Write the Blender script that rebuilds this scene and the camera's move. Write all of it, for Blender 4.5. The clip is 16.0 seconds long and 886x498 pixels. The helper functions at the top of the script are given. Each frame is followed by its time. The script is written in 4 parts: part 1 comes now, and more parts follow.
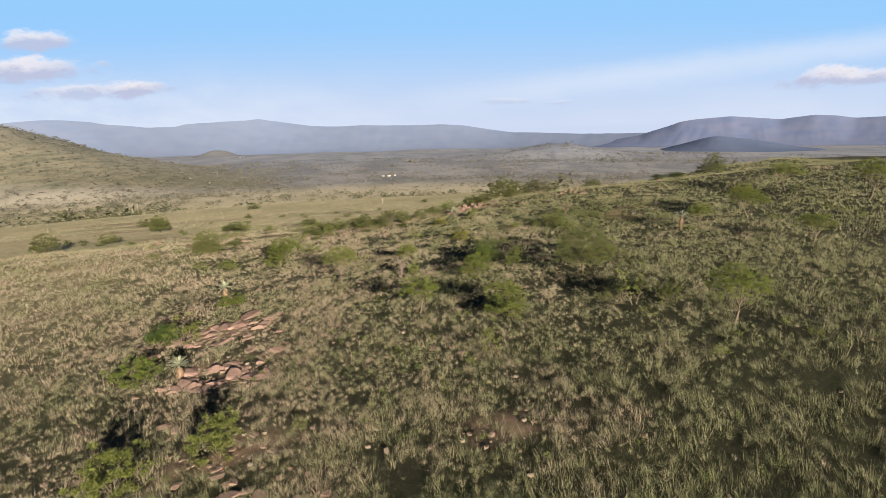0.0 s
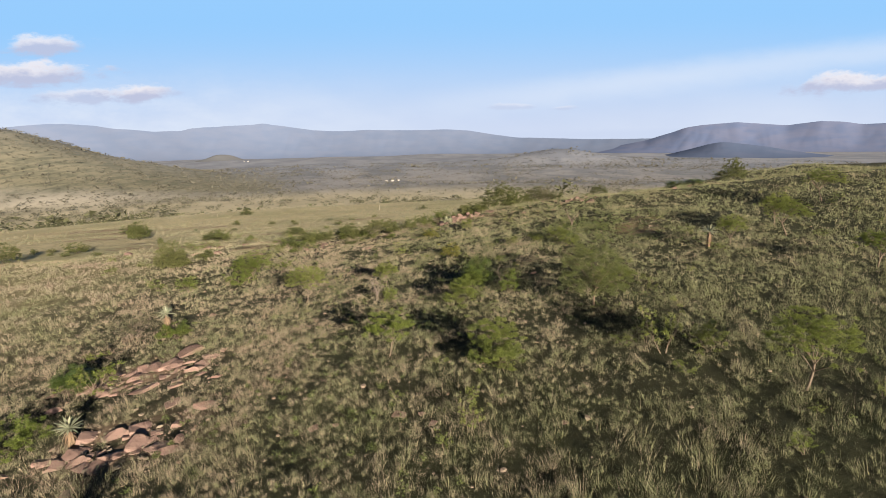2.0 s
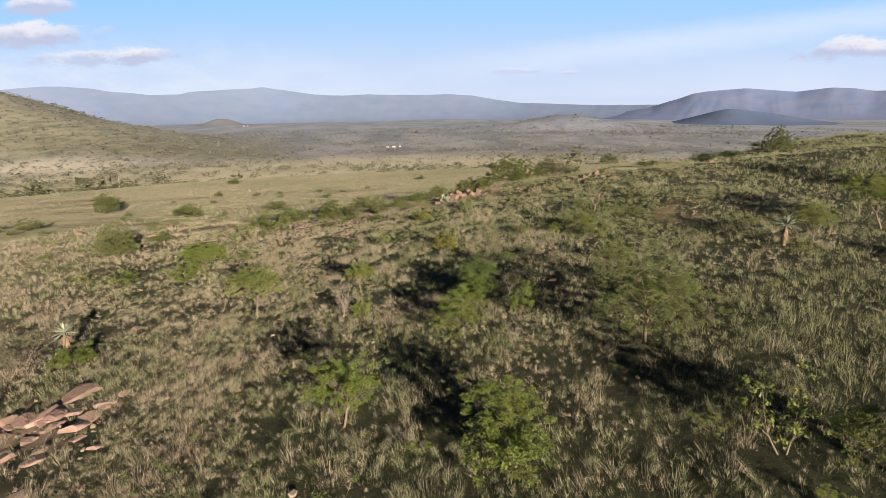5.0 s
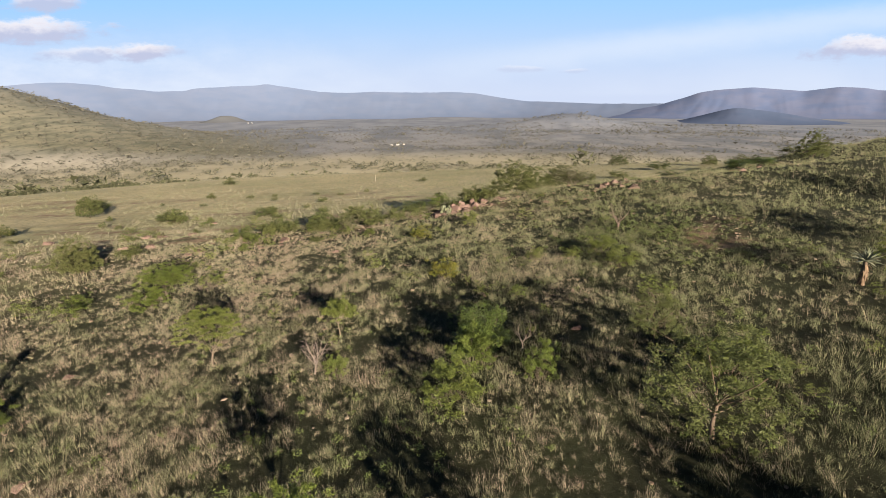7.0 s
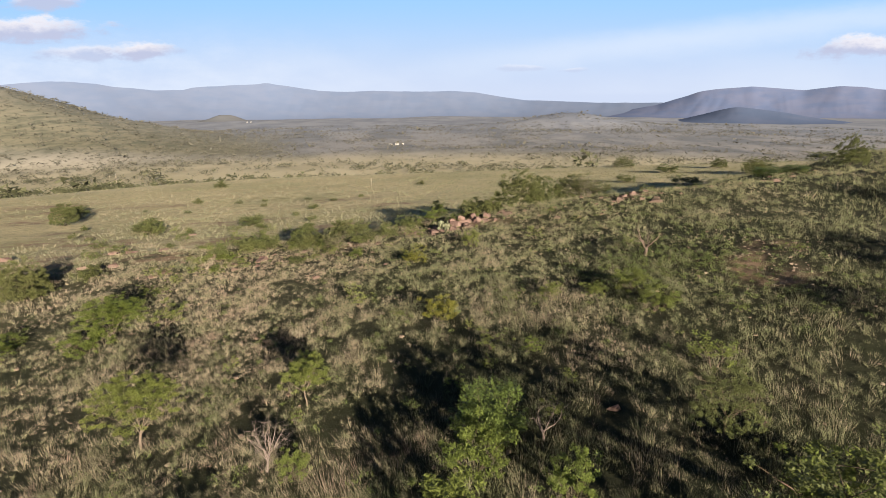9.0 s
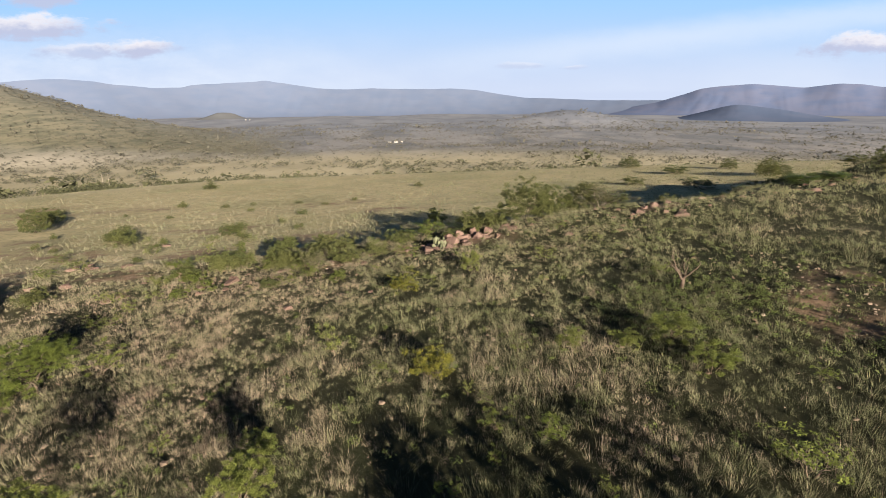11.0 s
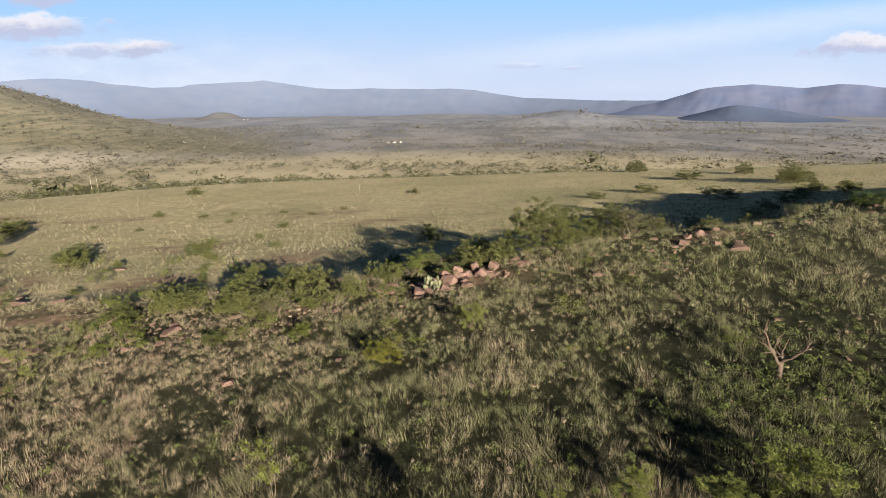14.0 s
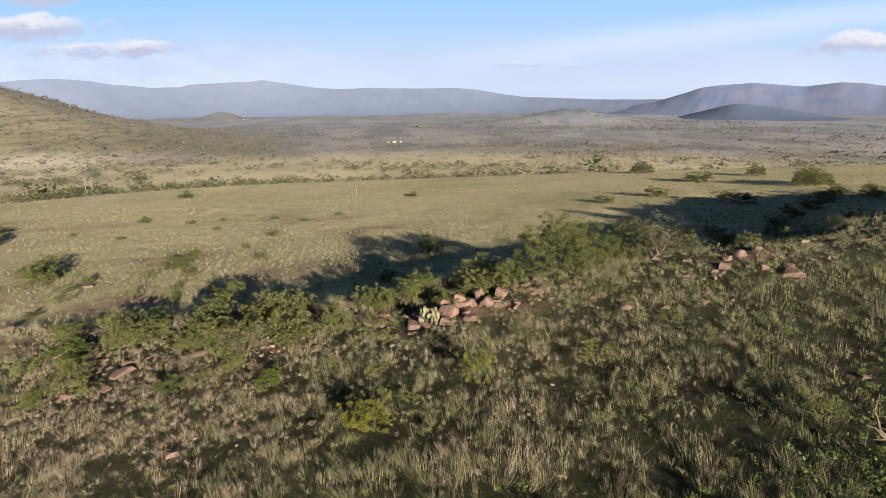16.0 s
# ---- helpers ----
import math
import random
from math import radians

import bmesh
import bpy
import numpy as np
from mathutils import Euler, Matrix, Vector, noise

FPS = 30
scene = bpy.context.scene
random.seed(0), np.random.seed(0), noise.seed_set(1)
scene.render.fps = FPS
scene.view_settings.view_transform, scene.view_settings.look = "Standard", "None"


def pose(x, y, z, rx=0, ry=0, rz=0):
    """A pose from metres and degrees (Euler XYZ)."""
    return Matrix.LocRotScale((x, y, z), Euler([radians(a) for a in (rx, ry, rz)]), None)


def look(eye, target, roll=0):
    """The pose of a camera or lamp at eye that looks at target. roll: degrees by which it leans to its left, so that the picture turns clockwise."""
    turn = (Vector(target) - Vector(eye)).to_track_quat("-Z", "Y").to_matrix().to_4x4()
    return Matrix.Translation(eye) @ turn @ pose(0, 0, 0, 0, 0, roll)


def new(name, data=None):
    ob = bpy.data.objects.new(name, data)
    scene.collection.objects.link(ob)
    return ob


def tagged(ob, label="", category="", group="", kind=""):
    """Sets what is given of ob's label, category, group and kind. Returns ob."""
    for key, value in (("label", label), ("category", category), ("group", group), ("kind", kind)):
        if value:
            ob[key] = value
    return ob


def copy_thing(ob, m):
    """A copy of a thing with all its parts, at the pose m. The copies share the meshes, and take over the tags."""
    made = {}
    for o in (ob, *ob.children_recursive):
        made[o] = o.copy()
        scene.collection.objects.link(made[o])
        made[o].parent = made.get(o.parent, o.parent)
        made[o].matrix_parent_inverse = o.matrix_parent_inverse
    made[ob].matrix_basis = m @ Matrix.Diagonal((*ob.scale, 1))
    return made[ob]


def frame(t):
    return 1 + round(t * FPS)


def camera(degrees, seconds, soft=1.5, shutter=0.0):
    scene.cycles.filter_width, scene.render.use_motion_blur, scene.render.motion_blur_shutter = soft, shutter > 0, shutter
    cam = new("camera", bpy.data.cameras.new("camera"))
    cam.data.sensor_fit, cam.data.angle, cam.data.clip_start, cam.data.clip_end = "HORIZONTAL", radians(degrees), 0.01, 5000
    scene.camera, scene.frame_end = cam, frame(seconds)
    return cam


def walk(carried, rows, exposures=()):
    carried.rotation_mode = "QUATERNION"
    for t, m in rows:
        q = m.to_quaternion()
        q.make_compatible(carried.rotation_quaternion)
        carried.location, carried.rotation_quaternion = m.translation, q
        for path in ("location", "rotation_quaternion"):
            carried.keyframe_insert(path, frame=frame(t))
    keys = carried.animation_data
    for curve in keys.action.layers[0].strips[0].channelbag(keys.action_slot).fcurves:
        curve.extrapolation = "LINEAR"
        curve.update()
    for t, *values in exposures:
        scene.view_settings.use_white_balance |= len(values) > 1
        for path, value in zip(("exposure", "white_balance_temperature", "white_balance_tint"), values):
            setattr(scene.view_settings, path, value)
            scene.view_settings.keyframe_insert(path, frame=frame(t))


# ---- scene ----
cam = camera(78.5, 16.0, soft=0.5)
METRES, EYE, TILT, LEAN, TURN = 60.0, 12.0, -15.0, 0.0, -1.0
ROWS = [
    (0.0, 0.0, 0.0, 0.0, 0.06, 2.74, 1.21),
    (0.5, 0.0114, 0.0385, 0.0082, 0.49, 2.86, 1.13),
    (1.0, 0.0198, 0.0757, 0.016, 0.47, 2.96, 1.08),
    (1.5, 0.0259, 0.1118, 0.023, 0.45, 3.03, 0.98),
    (2.0, 0.0304, 0.1462, 0.0298, 0.47, 3.26, 0.9),
    (2.5, 0.0332, 0.1801, 0.0367, 0.51, 3.29, 0.88),
    (3.0, 0.0355, 0.2139, 0.0433, 0.55, 3.12, 0.84),
    (5.5, 0.0446, 0.3743, 0.0841, 0.78, -0.54, 0.4),
    (6.0, 0.0459, 0.4037, 0.0935, 1.01, -0.5, 0.3),
    (6.5, 0.0471, 0.433, 0.1032, 1.07, -0.46, 0.24),
    (7.0, 0.048, 0.4622, 0.1127, 1.06, -0.44, 0.19),
    (7.5, 0.0485, 0.4911, 0.1225, 1.06, -0.44, 0.17),
    (8.0, 0.0493, 0.5204, 0.1318, 1.04, -0.47, 0.13),
    (8.5, 0.0495, 0.5499, 0.1408, 1.01, -0.5, 0.13),
    (9.0, 0.0495, 0.5798, 0.1491, 1.02, -0.54, 0.18),
    (11.5, 0.0548, 0.725, 0.1899, 0.95, -0.8, 0.2),
    (12.0, 0.0557, 0.7538, 0.1982, 0.94, -0.78, 0.18),
    (12.5, 0.056, 0.7819, 0.206, 0.92, -0.77, 0.18),
    (13.0, 0.0564, 0.8093, 0.2138, 0.9, -0.74, 0.16),
    (13.5, 0.0566, 0.8373, 0.2217, 0.89, -0.74, 0.18),
    (14.0, 0.0567, 0.8646, 0.2287, 0.85, -0.78, 0.17),
    (14.5, 0.057, 0.8904, 0.2356, 0.84, -0.85, 0.18),
    (15.0, 0.0572, 0.9149, 0.2418, 0.82, -0.86, 0.17),
    (15.5, 0.0568, 0.9385, 0.2486, 0.81, -0.91, 0.22),
    (16.0, 0.0571, 0.9623, 0.2542, 0.9, -0.84, 0.31),
]
walk(cam, [(t, pose(0, 0, EYE, TILT, LEAN, TURN) @ pose(METRES * x, METRES * y, METRES * z, 90 + pitch, roll, yaw)) for t, x, y, z, yaw, pitch, roll in ROWS],
     exposures=[(0.0, 2.2), (3.0, 2.2), (5.5, 2.28), (16.0, 2.28)])

# ---- light ----
SUN_ELEVATION, SUN_BEARING = 14.0, 156.0     # degrees; the bearing runs clockwise from +y
world = bpy.data.worlds.new("sky")
scene.world = world
world.use_nodes = True
sun_way = Vector((math.sin(radians(SUN_BEARING)) * math.cos(radians(SUN_ELEVATION)),
                  math.cos(radians(SUN_BEARING)) * math.cos(radians(SUN_ELEVATION)),
                  math.sin(radians(SUN_ELEVATION))))
sun_data = bpy.data.lights.new("sun", "SUN")
sun_data.energy, sun_data.angle, sun_data.color = 5.0, radians(0.55), (1.0, 0.84, 0.64)
sun = new("sun", sun_data)
sun.matrix_world = look(sun_way * 50, (0, 0, 0))


class Nodes:
    """Short ways to build a node tree."""

    def __init__(self, tree):
        self.tree = tree
        tree.nodes.clear()

    def add(self, kind, ins=None, operation="", attribute_name=""):
        n = self.tree.nodes.new(kind)
        if operation:
            n.operation = operation
        if attribute_name:
            n.attribute_name = attribute_name
        for k, v in (ins or {}).items():
            if isinstance(v, bpy.types.NodeSocket):
                self.tree.links.new(v, n.inputs[k])
            else:
                n.inputs[k].default_value = v
        return n

    def math(self, op, a, b=0.0, c=0.0, clamp=False):
        n = self.add("ShaderNodeMath", {0: a, 1: b, 2: c}, operation=op)
        n.use_clamp = clamp
        return n.outputs[0]

    def ramp(self, fac, lo, hi, a=0.0, b=1.0, smooth=True):
        n = self.add("ShaderNodeMapRange", {0: fac, 1: lo, 2: hi, 3: a, 4: b})
        n.interpolation_type = "SMOOTHSTEP" if smooth else "LINEAR"
        return n.outputs[0]

    def mix(self, fac, a, b, blend="MIX"):
        n = self.add("ShaderNodeMix")
        n.data_type, n.blend_type = "RGBA", blend
        for sock, v in ((n.inputs[0], fac), (n.inputs[6], a), (n.inputs[7], b)):
            if isinstance(v, bpy.types.NodeSocket):
                self.tree.links.new(v, sock)
            else:
                sock.default_value = v if not isinstance(v, tuple) else (*v, 1.0)
        return n.outputs[2]

    def noise(self, vec, scale, detail=4.0, rough=0.55):
        n = self.add("ShaderNodeTexNoise", {"Scale": scale, "Detail": detail, "Roughness": rough})
        if vec is not None:
            self.tree.links.new(vec, n.inputs["Vector"])
        return n.outputs["Fac"]


def build_sky():
    n = Nodes(world.node_tree)
    sky = n.add("ShaderNodeTexSky")
    sky.sky_type, sky.sun_disc = "NISHITA", False
    sky.sun_elevation, sky.sun_rotation = radians(SUN_ELEVATION), radians(SUN_BEARING)
    sky.altitude, sky.air_density, sky.dust_density, sky.ozone_density = 900.0, 0.45, 0.05, 0.4
    way = n.add("ShaderNodeTexCoord").outputs["Generated"]
    sep = n.add("ShaderNodeSeparateXYZ", {0: way})
    ahead = n.math("MAXIMUM", sep.outputs["Y"], 0.05)
    u, v = n.math("DIVIDE", sep.outputs["X"], ahead), n.math("DIVIDE", sep.outputs["Z"], ahead)
    flat = n.add("ShaderNodeCombineXYZ", {0: u, 1: n.math("MULTIPLY", v, 2.4), 2: 0.0}).outputs[0]
    fine = n.noise(flat, 11.0, 9.0, 0.64)
    broad = n.noise(flat, 2.6, 5.0, 0.5)
    wob = n.math("MULTIPLY", n.math("SUBTRACT", fine, 0.5), 2.9)

    def puff(cu, cv, ru, rv):
        du = n.math("DIVIDE", n.math("SUBTRACT", u, cu), ru)
        dv = n.math("DIVIDE", n.math("SUBTRACT", v, cv), rv)
        r = n.math("SQRT", n.math("ADD", n.math("MULTIPLY", du, du), n.math("MULTIPLY", dv, dv)))
        body = n.ramp(n.math("ADD", r, wob), 1.0, 0.35)
        return body, n.ramp(n.math("ADD", dv, n.math("MULTIPLY", wob, 0.9)), -0.25, 0.70)

    clouds = [(*puff(*c[:4]), c[4]) for c in ((-0.72, 0.118, 0.16, 0.024, 0.95), (-0.62, 0.078, 0.10, 0.018, 0.65), (-0.525, 0.081, 0.07, 0.019, 0.95),
                                              (0.75, 0.079, 0.14, 0.021, 0.95), (0.145, 0.050, 0.05, 0.007, 0.35), (0.228, 0.046, 0.03, 0.005, 0.35), (-0.68, 0.165, 0.12, 0.018, 0.85))]
    # thin high veil: one wide slanting band and a milky layer low down
    line = n.math("SUBTRACT", v, n.math("MULTIPLY_ADD", u, 0.105, 0.052))
    band = n.math("MULTIPLY", n.ramp(n.math("ABSOLUTE", n.math("MULTIPLY_ADD", wob, 0.008, line)), 0.038, 0.0), n.ramp(u, -0.25, 0.4))
    veil = n.math("MULTIPLY", n.ramp(v, 0.13, 0.0), n.ramp(broad, 0.30, 0.75))
    left = n.math("MULTIPLY", n.ramp(u, 0.15, -0.7), n.math("MULTIPLY", n.ramp(v, 0.16, 0.03), n.ramp(fine, 0.35, 0.7)))
    thin = n.math("ADD", n.math("MULTIPLY", band, 0.52), n.math("MULTIPLY", veil, 0.55))
    thin = n.math("ADD", thin, n.math("MULTIPLY", left, 0.45), clamp=True)
    deep = n.mix(1.0, sky.outputs[0], SKY_DEEP, "ADD")
    col = n.mix(n.ramp(v, 0.60, 0.25), deep, SKY_BLUE)
    col = n.mix(n.ramp(v, 0.21, -0.01), col, SKY_HAZE)
    col = n.mix(n.math("MULTIPLY", thin, n.ramp(sep.outputs["Z"], 0.0, 0.01)), col, SKY_VEIL)
    for body, top, dense in clouds:
        col = n.mix(n.math("MULTIPLY", body, dense), col, n.mix(top, SKY_SHADE, SKY_LIT))
    back = n.add("ShaderNodeBackground", {"Color": col, "Strength": SKY_STRENGTH})
    out = n.add("ShaderNodeOutputWorld", {"Surface": back.outputs[0]})


SKY_STRENGTH = 0.0078
SKY_DEEP = (0.6, 1.2, 2.0)
SKY_BLUE = (8.7, 17.0, 27.6)
SKY_HAZE, SKY_VEIL = (17.4, 19.7, 24.9), (21.1, 23.2, 26.8)
SKY_LIT, SKY_SHADE = (26.4, 25.2, 25.8), (14.6, 15.6, 20.6)
build_sky()


# ---- materials ----
def material(name, colour, rough=0.9, thin=0.0, bump=None, spec=0.2):
    """colour(n) gives the base colour's socket or value; thin: share of light that passes through; bump(n): height socket, strength, metres."""
    m = bpy.data.materials.new(name)
    m.use_nodes = True
    n = Nodes(m.node_tree)
    col = colour(n) if callable(colour) else (*colour, 1.0)
    b = n.add("ShaderNodeBsdfPrincipled", {"Base Color": col, "Roughness": rough, "Specular IOR Level": spec})
    if bump:
        h, strength, dist = bump(n)
        n.tree.links.new(n.add("ShaderNodeBump", {"Height": h, "Strength": strength, "Distance": dist}).outputs[0], b.inputs["Normal"])
    shader = b.outputs[0]
    if thin:
        tr = n.add("ShaderNodeBsdfTranslucent", {"Color": col})
        shader = n.add("ShaderNodeMixShader", {0: thin, 1: shader, 2: tr.outputs[0]}).outputs[0]
    n.add("ShaderNodeOutputMaterial", {"Surface": shader})
    return m


def place_of(n):
    return n.add("ShaderNodeNewGeometry").outputs["Position"]


def attr(n, name):
    return n.add("ShaderNodeAttribute", attribute_name=name).outputs["Fac"]


def own(n):
    return n.add("ShaderNodeTexCoord").outputs["Object"]


def chance(n):
    return n.add("ShaderNodeObjectInfo").outputs["Random"]


def island(n):
    return n.add("ShaderNodeNewGeometry").outputs["Random Per Island"]


def grass_colour(n):
    pos = place_of(n)
    tint, tip = attr(n, "tint"), attr(n, "tip")
    green = n.mix(n.noise(pos, 0.11, 3.0), (0.080, 0.095, 0.046), (0.152, 0.160, 0.089))
    straw = n.mix(n.noise(pos, 0.23, 3.0), (0.216, 0.187, 0.142), (0.244, 0.203, 0.162))
    c = n.mix(n.ramp(tint, 0.30, 0.78), green, straw)
    c = n.mix(n.ramp(tint, 0.84, 0.96), c, (0.172, 0.122, 0.106))
    c = n.mix(n.math("MULTIPLY", n.ramp(tip, 0.45, 1.0), 0.10), c, (0.270, 0.234, 0.176))
    return n.mix(n.math("MULTIPLY", island(n), 0.50), c, (0.022, 0.023, 0.014))


def soil_and_haze_colour(n):
    pos = place_of(n)
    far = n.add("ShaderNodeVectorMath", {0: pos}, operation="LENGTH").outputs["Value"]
    bare, plain_zone = attr(n, "bare"), attr(n, "plain_zone")
    fine, mid, broad = n.noise(pos, 3.1, 6.0, 0.65), n.noise(pos, 0.35, 5.0), n.noise(pos, 0.03, 5.0)
    red = n.mix(fine, (0.110, 0.076, 0.054), (0.225, 0.162, 0.120))
    # dead litter, its colour darkened to stand in for shade between the tussocks
    shaded_litter = n.mix(fine, (0.012, 0.013, 0.008), (0.028, 0.029, 0.017))
    c = n.mix(n.ramp(mid, 0.42, 0.72), shaded_litter, (0.020, 0.023, 0.012))
    sward = n.mix(n.ramp(mid, 0.3, 0.7), (0.280, 0.252, 0.156), (0.335, 0.295, 0.192))
    sward = n.mix(n.ramp(broad, 0.40, 0.65), sward, (0.236, 0.222, 0.132))
    gaps = n.noise(pos, 0.85, 4.0, 0.6)
    sward = n.mix(n.math("MULTIPLY", n.ramp(gaps, 0.47, 0.66), 0.5), sward, (0.092, 0.084, 0.047))
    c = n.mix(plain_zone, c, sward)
    c = n.mix(n.math("MULTIPLY", bare, n.ramp(mid, 0.38, 0.62)), c, red)
    # lower land: pale grass with bush darkening it, then haze painted on the valley floor
    big = n.add("ShaderNodeMapping", {"Vector": pos, "Scale": (1.0, 0.42, 1.0)}).outputs[0]
    tall = n.add("ShaderNodeMapping", {"Vector": pos, "Scale": (1.0, 0.22, 1.0)}).outputs[0]
    belt, spots = n.noise(big, 0.0075, 7.0, 0.65), n.noise(tall, 0.075, 6.0, 0.72)
    veld = n.mix(n.ramp(belt, 0.38, 0.62), (0.330, 0.298, 0.214), (0.275, 0.250, 0.174))
    veld = n.mix(n.math("MULTIPLY", n.ramp(spots, 0.54, 0.70), n.ramp(belt, 0.3, 0.6, 0.20, 0.6)), veld, (0.072, 0.073, 0.039))
    c = n.mix(n.ramp(far, 235.0, 300.0), c, veld)
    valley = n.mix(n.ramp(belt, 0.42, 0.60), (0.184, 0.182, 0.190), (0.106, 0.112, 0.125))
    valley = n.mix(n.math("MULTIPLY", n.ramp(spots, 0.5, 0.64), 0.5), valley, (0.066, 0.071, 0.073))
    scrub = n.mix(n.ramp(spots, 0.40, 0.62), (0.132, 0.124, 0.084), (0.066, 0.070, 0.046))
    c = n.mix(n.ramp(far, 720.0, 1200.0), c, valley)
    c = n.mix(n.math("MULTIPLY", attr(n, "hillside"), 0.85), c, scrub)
    # blue-grey mixed in from 1100 m on, standing in for distance haze
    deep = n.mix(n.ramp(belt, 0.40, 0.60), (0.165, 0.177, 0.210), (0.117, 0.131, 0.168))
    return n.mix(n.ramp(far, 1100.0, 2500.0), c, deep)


def rock_colour(n):
    o = own(n)
    c = n.mix(n.noise(o, 2.2, 5.0), (0.080, 0.050, 0.044), (0.136, 0.094, 0.083))
    c = n.mix(n.ramp(n.noise(o, 6.0, 6.0, 0.7), 0.55, 0.72), c, (0.050, 0.032, 0.027))
    c = n.mix(n.math("MULTIPLY", n.ramp(n.noise(o, 3.3, 5.0, 0.7), 0.56, 0.70), 0.7), c, (0.150, 0.120, 0.104))
    return n.mix(n.math("MULTIPLY", chance(n), 0.35), c, (0.088, 0.058, 0.050))


def slab_colour(n):
    o = own(n)
    c = n.mix(n.noise(o, 1.6, 5.0), (0.136, 0.086, 0.074), (0.202, 0.138, 0.122))
    c = n.mix(n.ramp(n.noise(o, 7.0, 6.0, 0.7), 0.56, 0.70), c, (0.085, 0.062, 0.052))
    return n.mix(n.math("MULTIPLY", chance(n), 0.4), c, (0.115, 0.084, 0.074))


def leaf_colour(a, b, c):
    def colour(n):
        base = n.mix(chance(n), a, b)
        return n.mix(n.math("MULTIPLY", island(n), 0.65), base, c)
    return colour


def hazed_far_leaf(n):
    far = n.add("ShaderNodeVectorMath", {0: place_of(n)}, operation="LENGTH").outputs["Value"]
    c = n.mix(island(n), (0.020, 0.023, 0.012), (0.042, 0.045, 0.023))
    # leaves pale with distance: haze mixed into their colour
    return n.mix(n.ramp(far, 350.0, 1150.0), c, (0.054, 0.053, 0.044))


# slope colour of far heights, with the distance haze painted in
def hazed_ridge_colour(near, shade):
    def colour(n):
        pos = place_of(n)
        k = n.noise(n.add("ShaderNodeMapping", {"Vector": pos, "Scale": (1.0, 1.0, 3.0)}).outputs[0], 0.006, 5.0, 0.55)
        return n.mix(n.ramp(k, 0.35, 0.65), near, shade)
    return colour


def relief(scale, strength, metres):
    return lambda n: (n.noise(own(n), scale, 6.0, 0.65), strength, metres)


GRASS = material("tussock_grass", grass_colour, 0.75, 0.06)
SOIL = material("veld_soil_and_haze", soil_and_haze_colour, 0.95, 0.0, lambda n: (n.noise(place_of(n), 2.3, 7.0, 0.7), 0.8, 0.12), 0.1)
ROCK = material("red_sandstone", rock_colour, 0.85, 0.0, relief(4.0, 1.0, 0.16))
SLAB = material("pink_slab", slab_colour, 0.85, 0.0, relief(3.0, 1.0, 0.12))
STONE = material("loose_stone", lambda n: n.mix(island(n), (0.099, 0.069, 0.054), (0.156, 0.129, 0.105)), 0.85)
LEAF = material("acacia_leaf", leaf_colour((0.112, 0.144, 0.030), (0.134, 0.156, 0.040), (0.044, 0.060, 0.015)), 0.6, 0.30)
LEAF_BUSH = material("shrub_leaf", leaf_colour((0.092, 0.120, 0.026), (0.116, 0.134, 0.036), (0.034, 0.047, 0.012)), 0.6, 0.25)
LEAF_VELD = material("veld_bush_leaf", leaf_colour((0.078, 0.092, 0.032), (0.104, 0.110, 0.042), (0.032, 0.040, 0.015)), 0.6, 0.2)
LEAF_HERB = material("herb_leaf", leaf_colour((0.069, 0.096, 0.027), (0.069, 0.096, 0.027), (0.090, 0.099, 0.036)), 0.6, 0.25)
LEAF_DARK = material("evergreen_leaf", leaf_colour((0.054, 0.081, 0.019), (0.069, 0.090, 0.024), (0.033, 0.053, 0.013)), 0.5, 0.2)
LEAF_YELLOW = material("yellowing_leaf", leaf_colour((0.111, 0.114, 0.020), (0.126, 0.120, 0.024), (0.072, 0.084, 0.015)), 0.6, 0.28)
LEAF_GREY = material("dull_grey_leaf", leaf_colour((0.090, 0.090, 0.051), (0.108, 0.099, 0.063), (0.060, 0.060, 0.036)), 0.7, 0.2)
LEAF_FAR = material("hazed_bush_leaf", hazed_far_leaf, 0.8)
BARK = material("brown_bark", lambda n: n.mix(n.noise(own(n), 9.0, 5.0), (0.042, 0.031, 0.024), (0.090, 0.069, 0.051)), 0.9)
PALE_BARK = material("pale_bark", lambda n: n.mix(n.noise(own(n), 9.0, 5.0), (0.060, 0.047, 0.036), (0.108, 0.087, 0.069)), 0.9)
DEADWOOD = material("bleached_wood", lambda n: n.mix(n.noise(own(n), 7.0, 5.0), (0.034, 0.026, 0.021), (0.088, 0.068, 0.055)), 0.85)
TWIG = material("grey_twig", lambda n: n.mix(n.noise(own(n), 6.0, 4.0), (0.092, 0.075, 0.068), (0.156, 0.129, 0.118)), 0.9)
ALOE = material("aloe_leaf", lambda n: n.mix(island(n), (0.096, 0.111, 0.078), (0.150, 0.159, 0.114)), 0.5)
SKIRT = material("dry_aloe_leaf", lambda n: n.mix(island(n), (0.090, 0.060, 0.040), (0.156, 0.114, 0.078)), 0.9)
CACTUS = material("cactus_pad", lambda n: n.mix(n.noise(own(n), 8.0, 4.0), (0.078, 0.090, 0.054), (0.120, 0.126, 0.084)), 0.6)
WHITEWASH = material("whitewashed_wall", lambda n: n.mix(n.noise(own(n), 0.8, 4.0), (0.180, 0.174, 0.168), (0.216, 0.210, 0.204)), 0.8)
TIN = material("sheet_roof", lambda n: n.mix(n.noise(own(n), 0.6, 4.0), (0.216, 0.216, 0.216), (0.270, 0.270, 0.270)), 0.45)
GLASS_DARK = material("dark_window", (0.018, 0.021, 0.024), 0.15, 0.0, None, 0.5)
POLE = material("weathered_pole", lambda n: n.mix(n.noise(own(n), 3.0, 4.0), (0.120, 0.108, 0.090), (0.180, 0.162, 0.138)), 0.85)
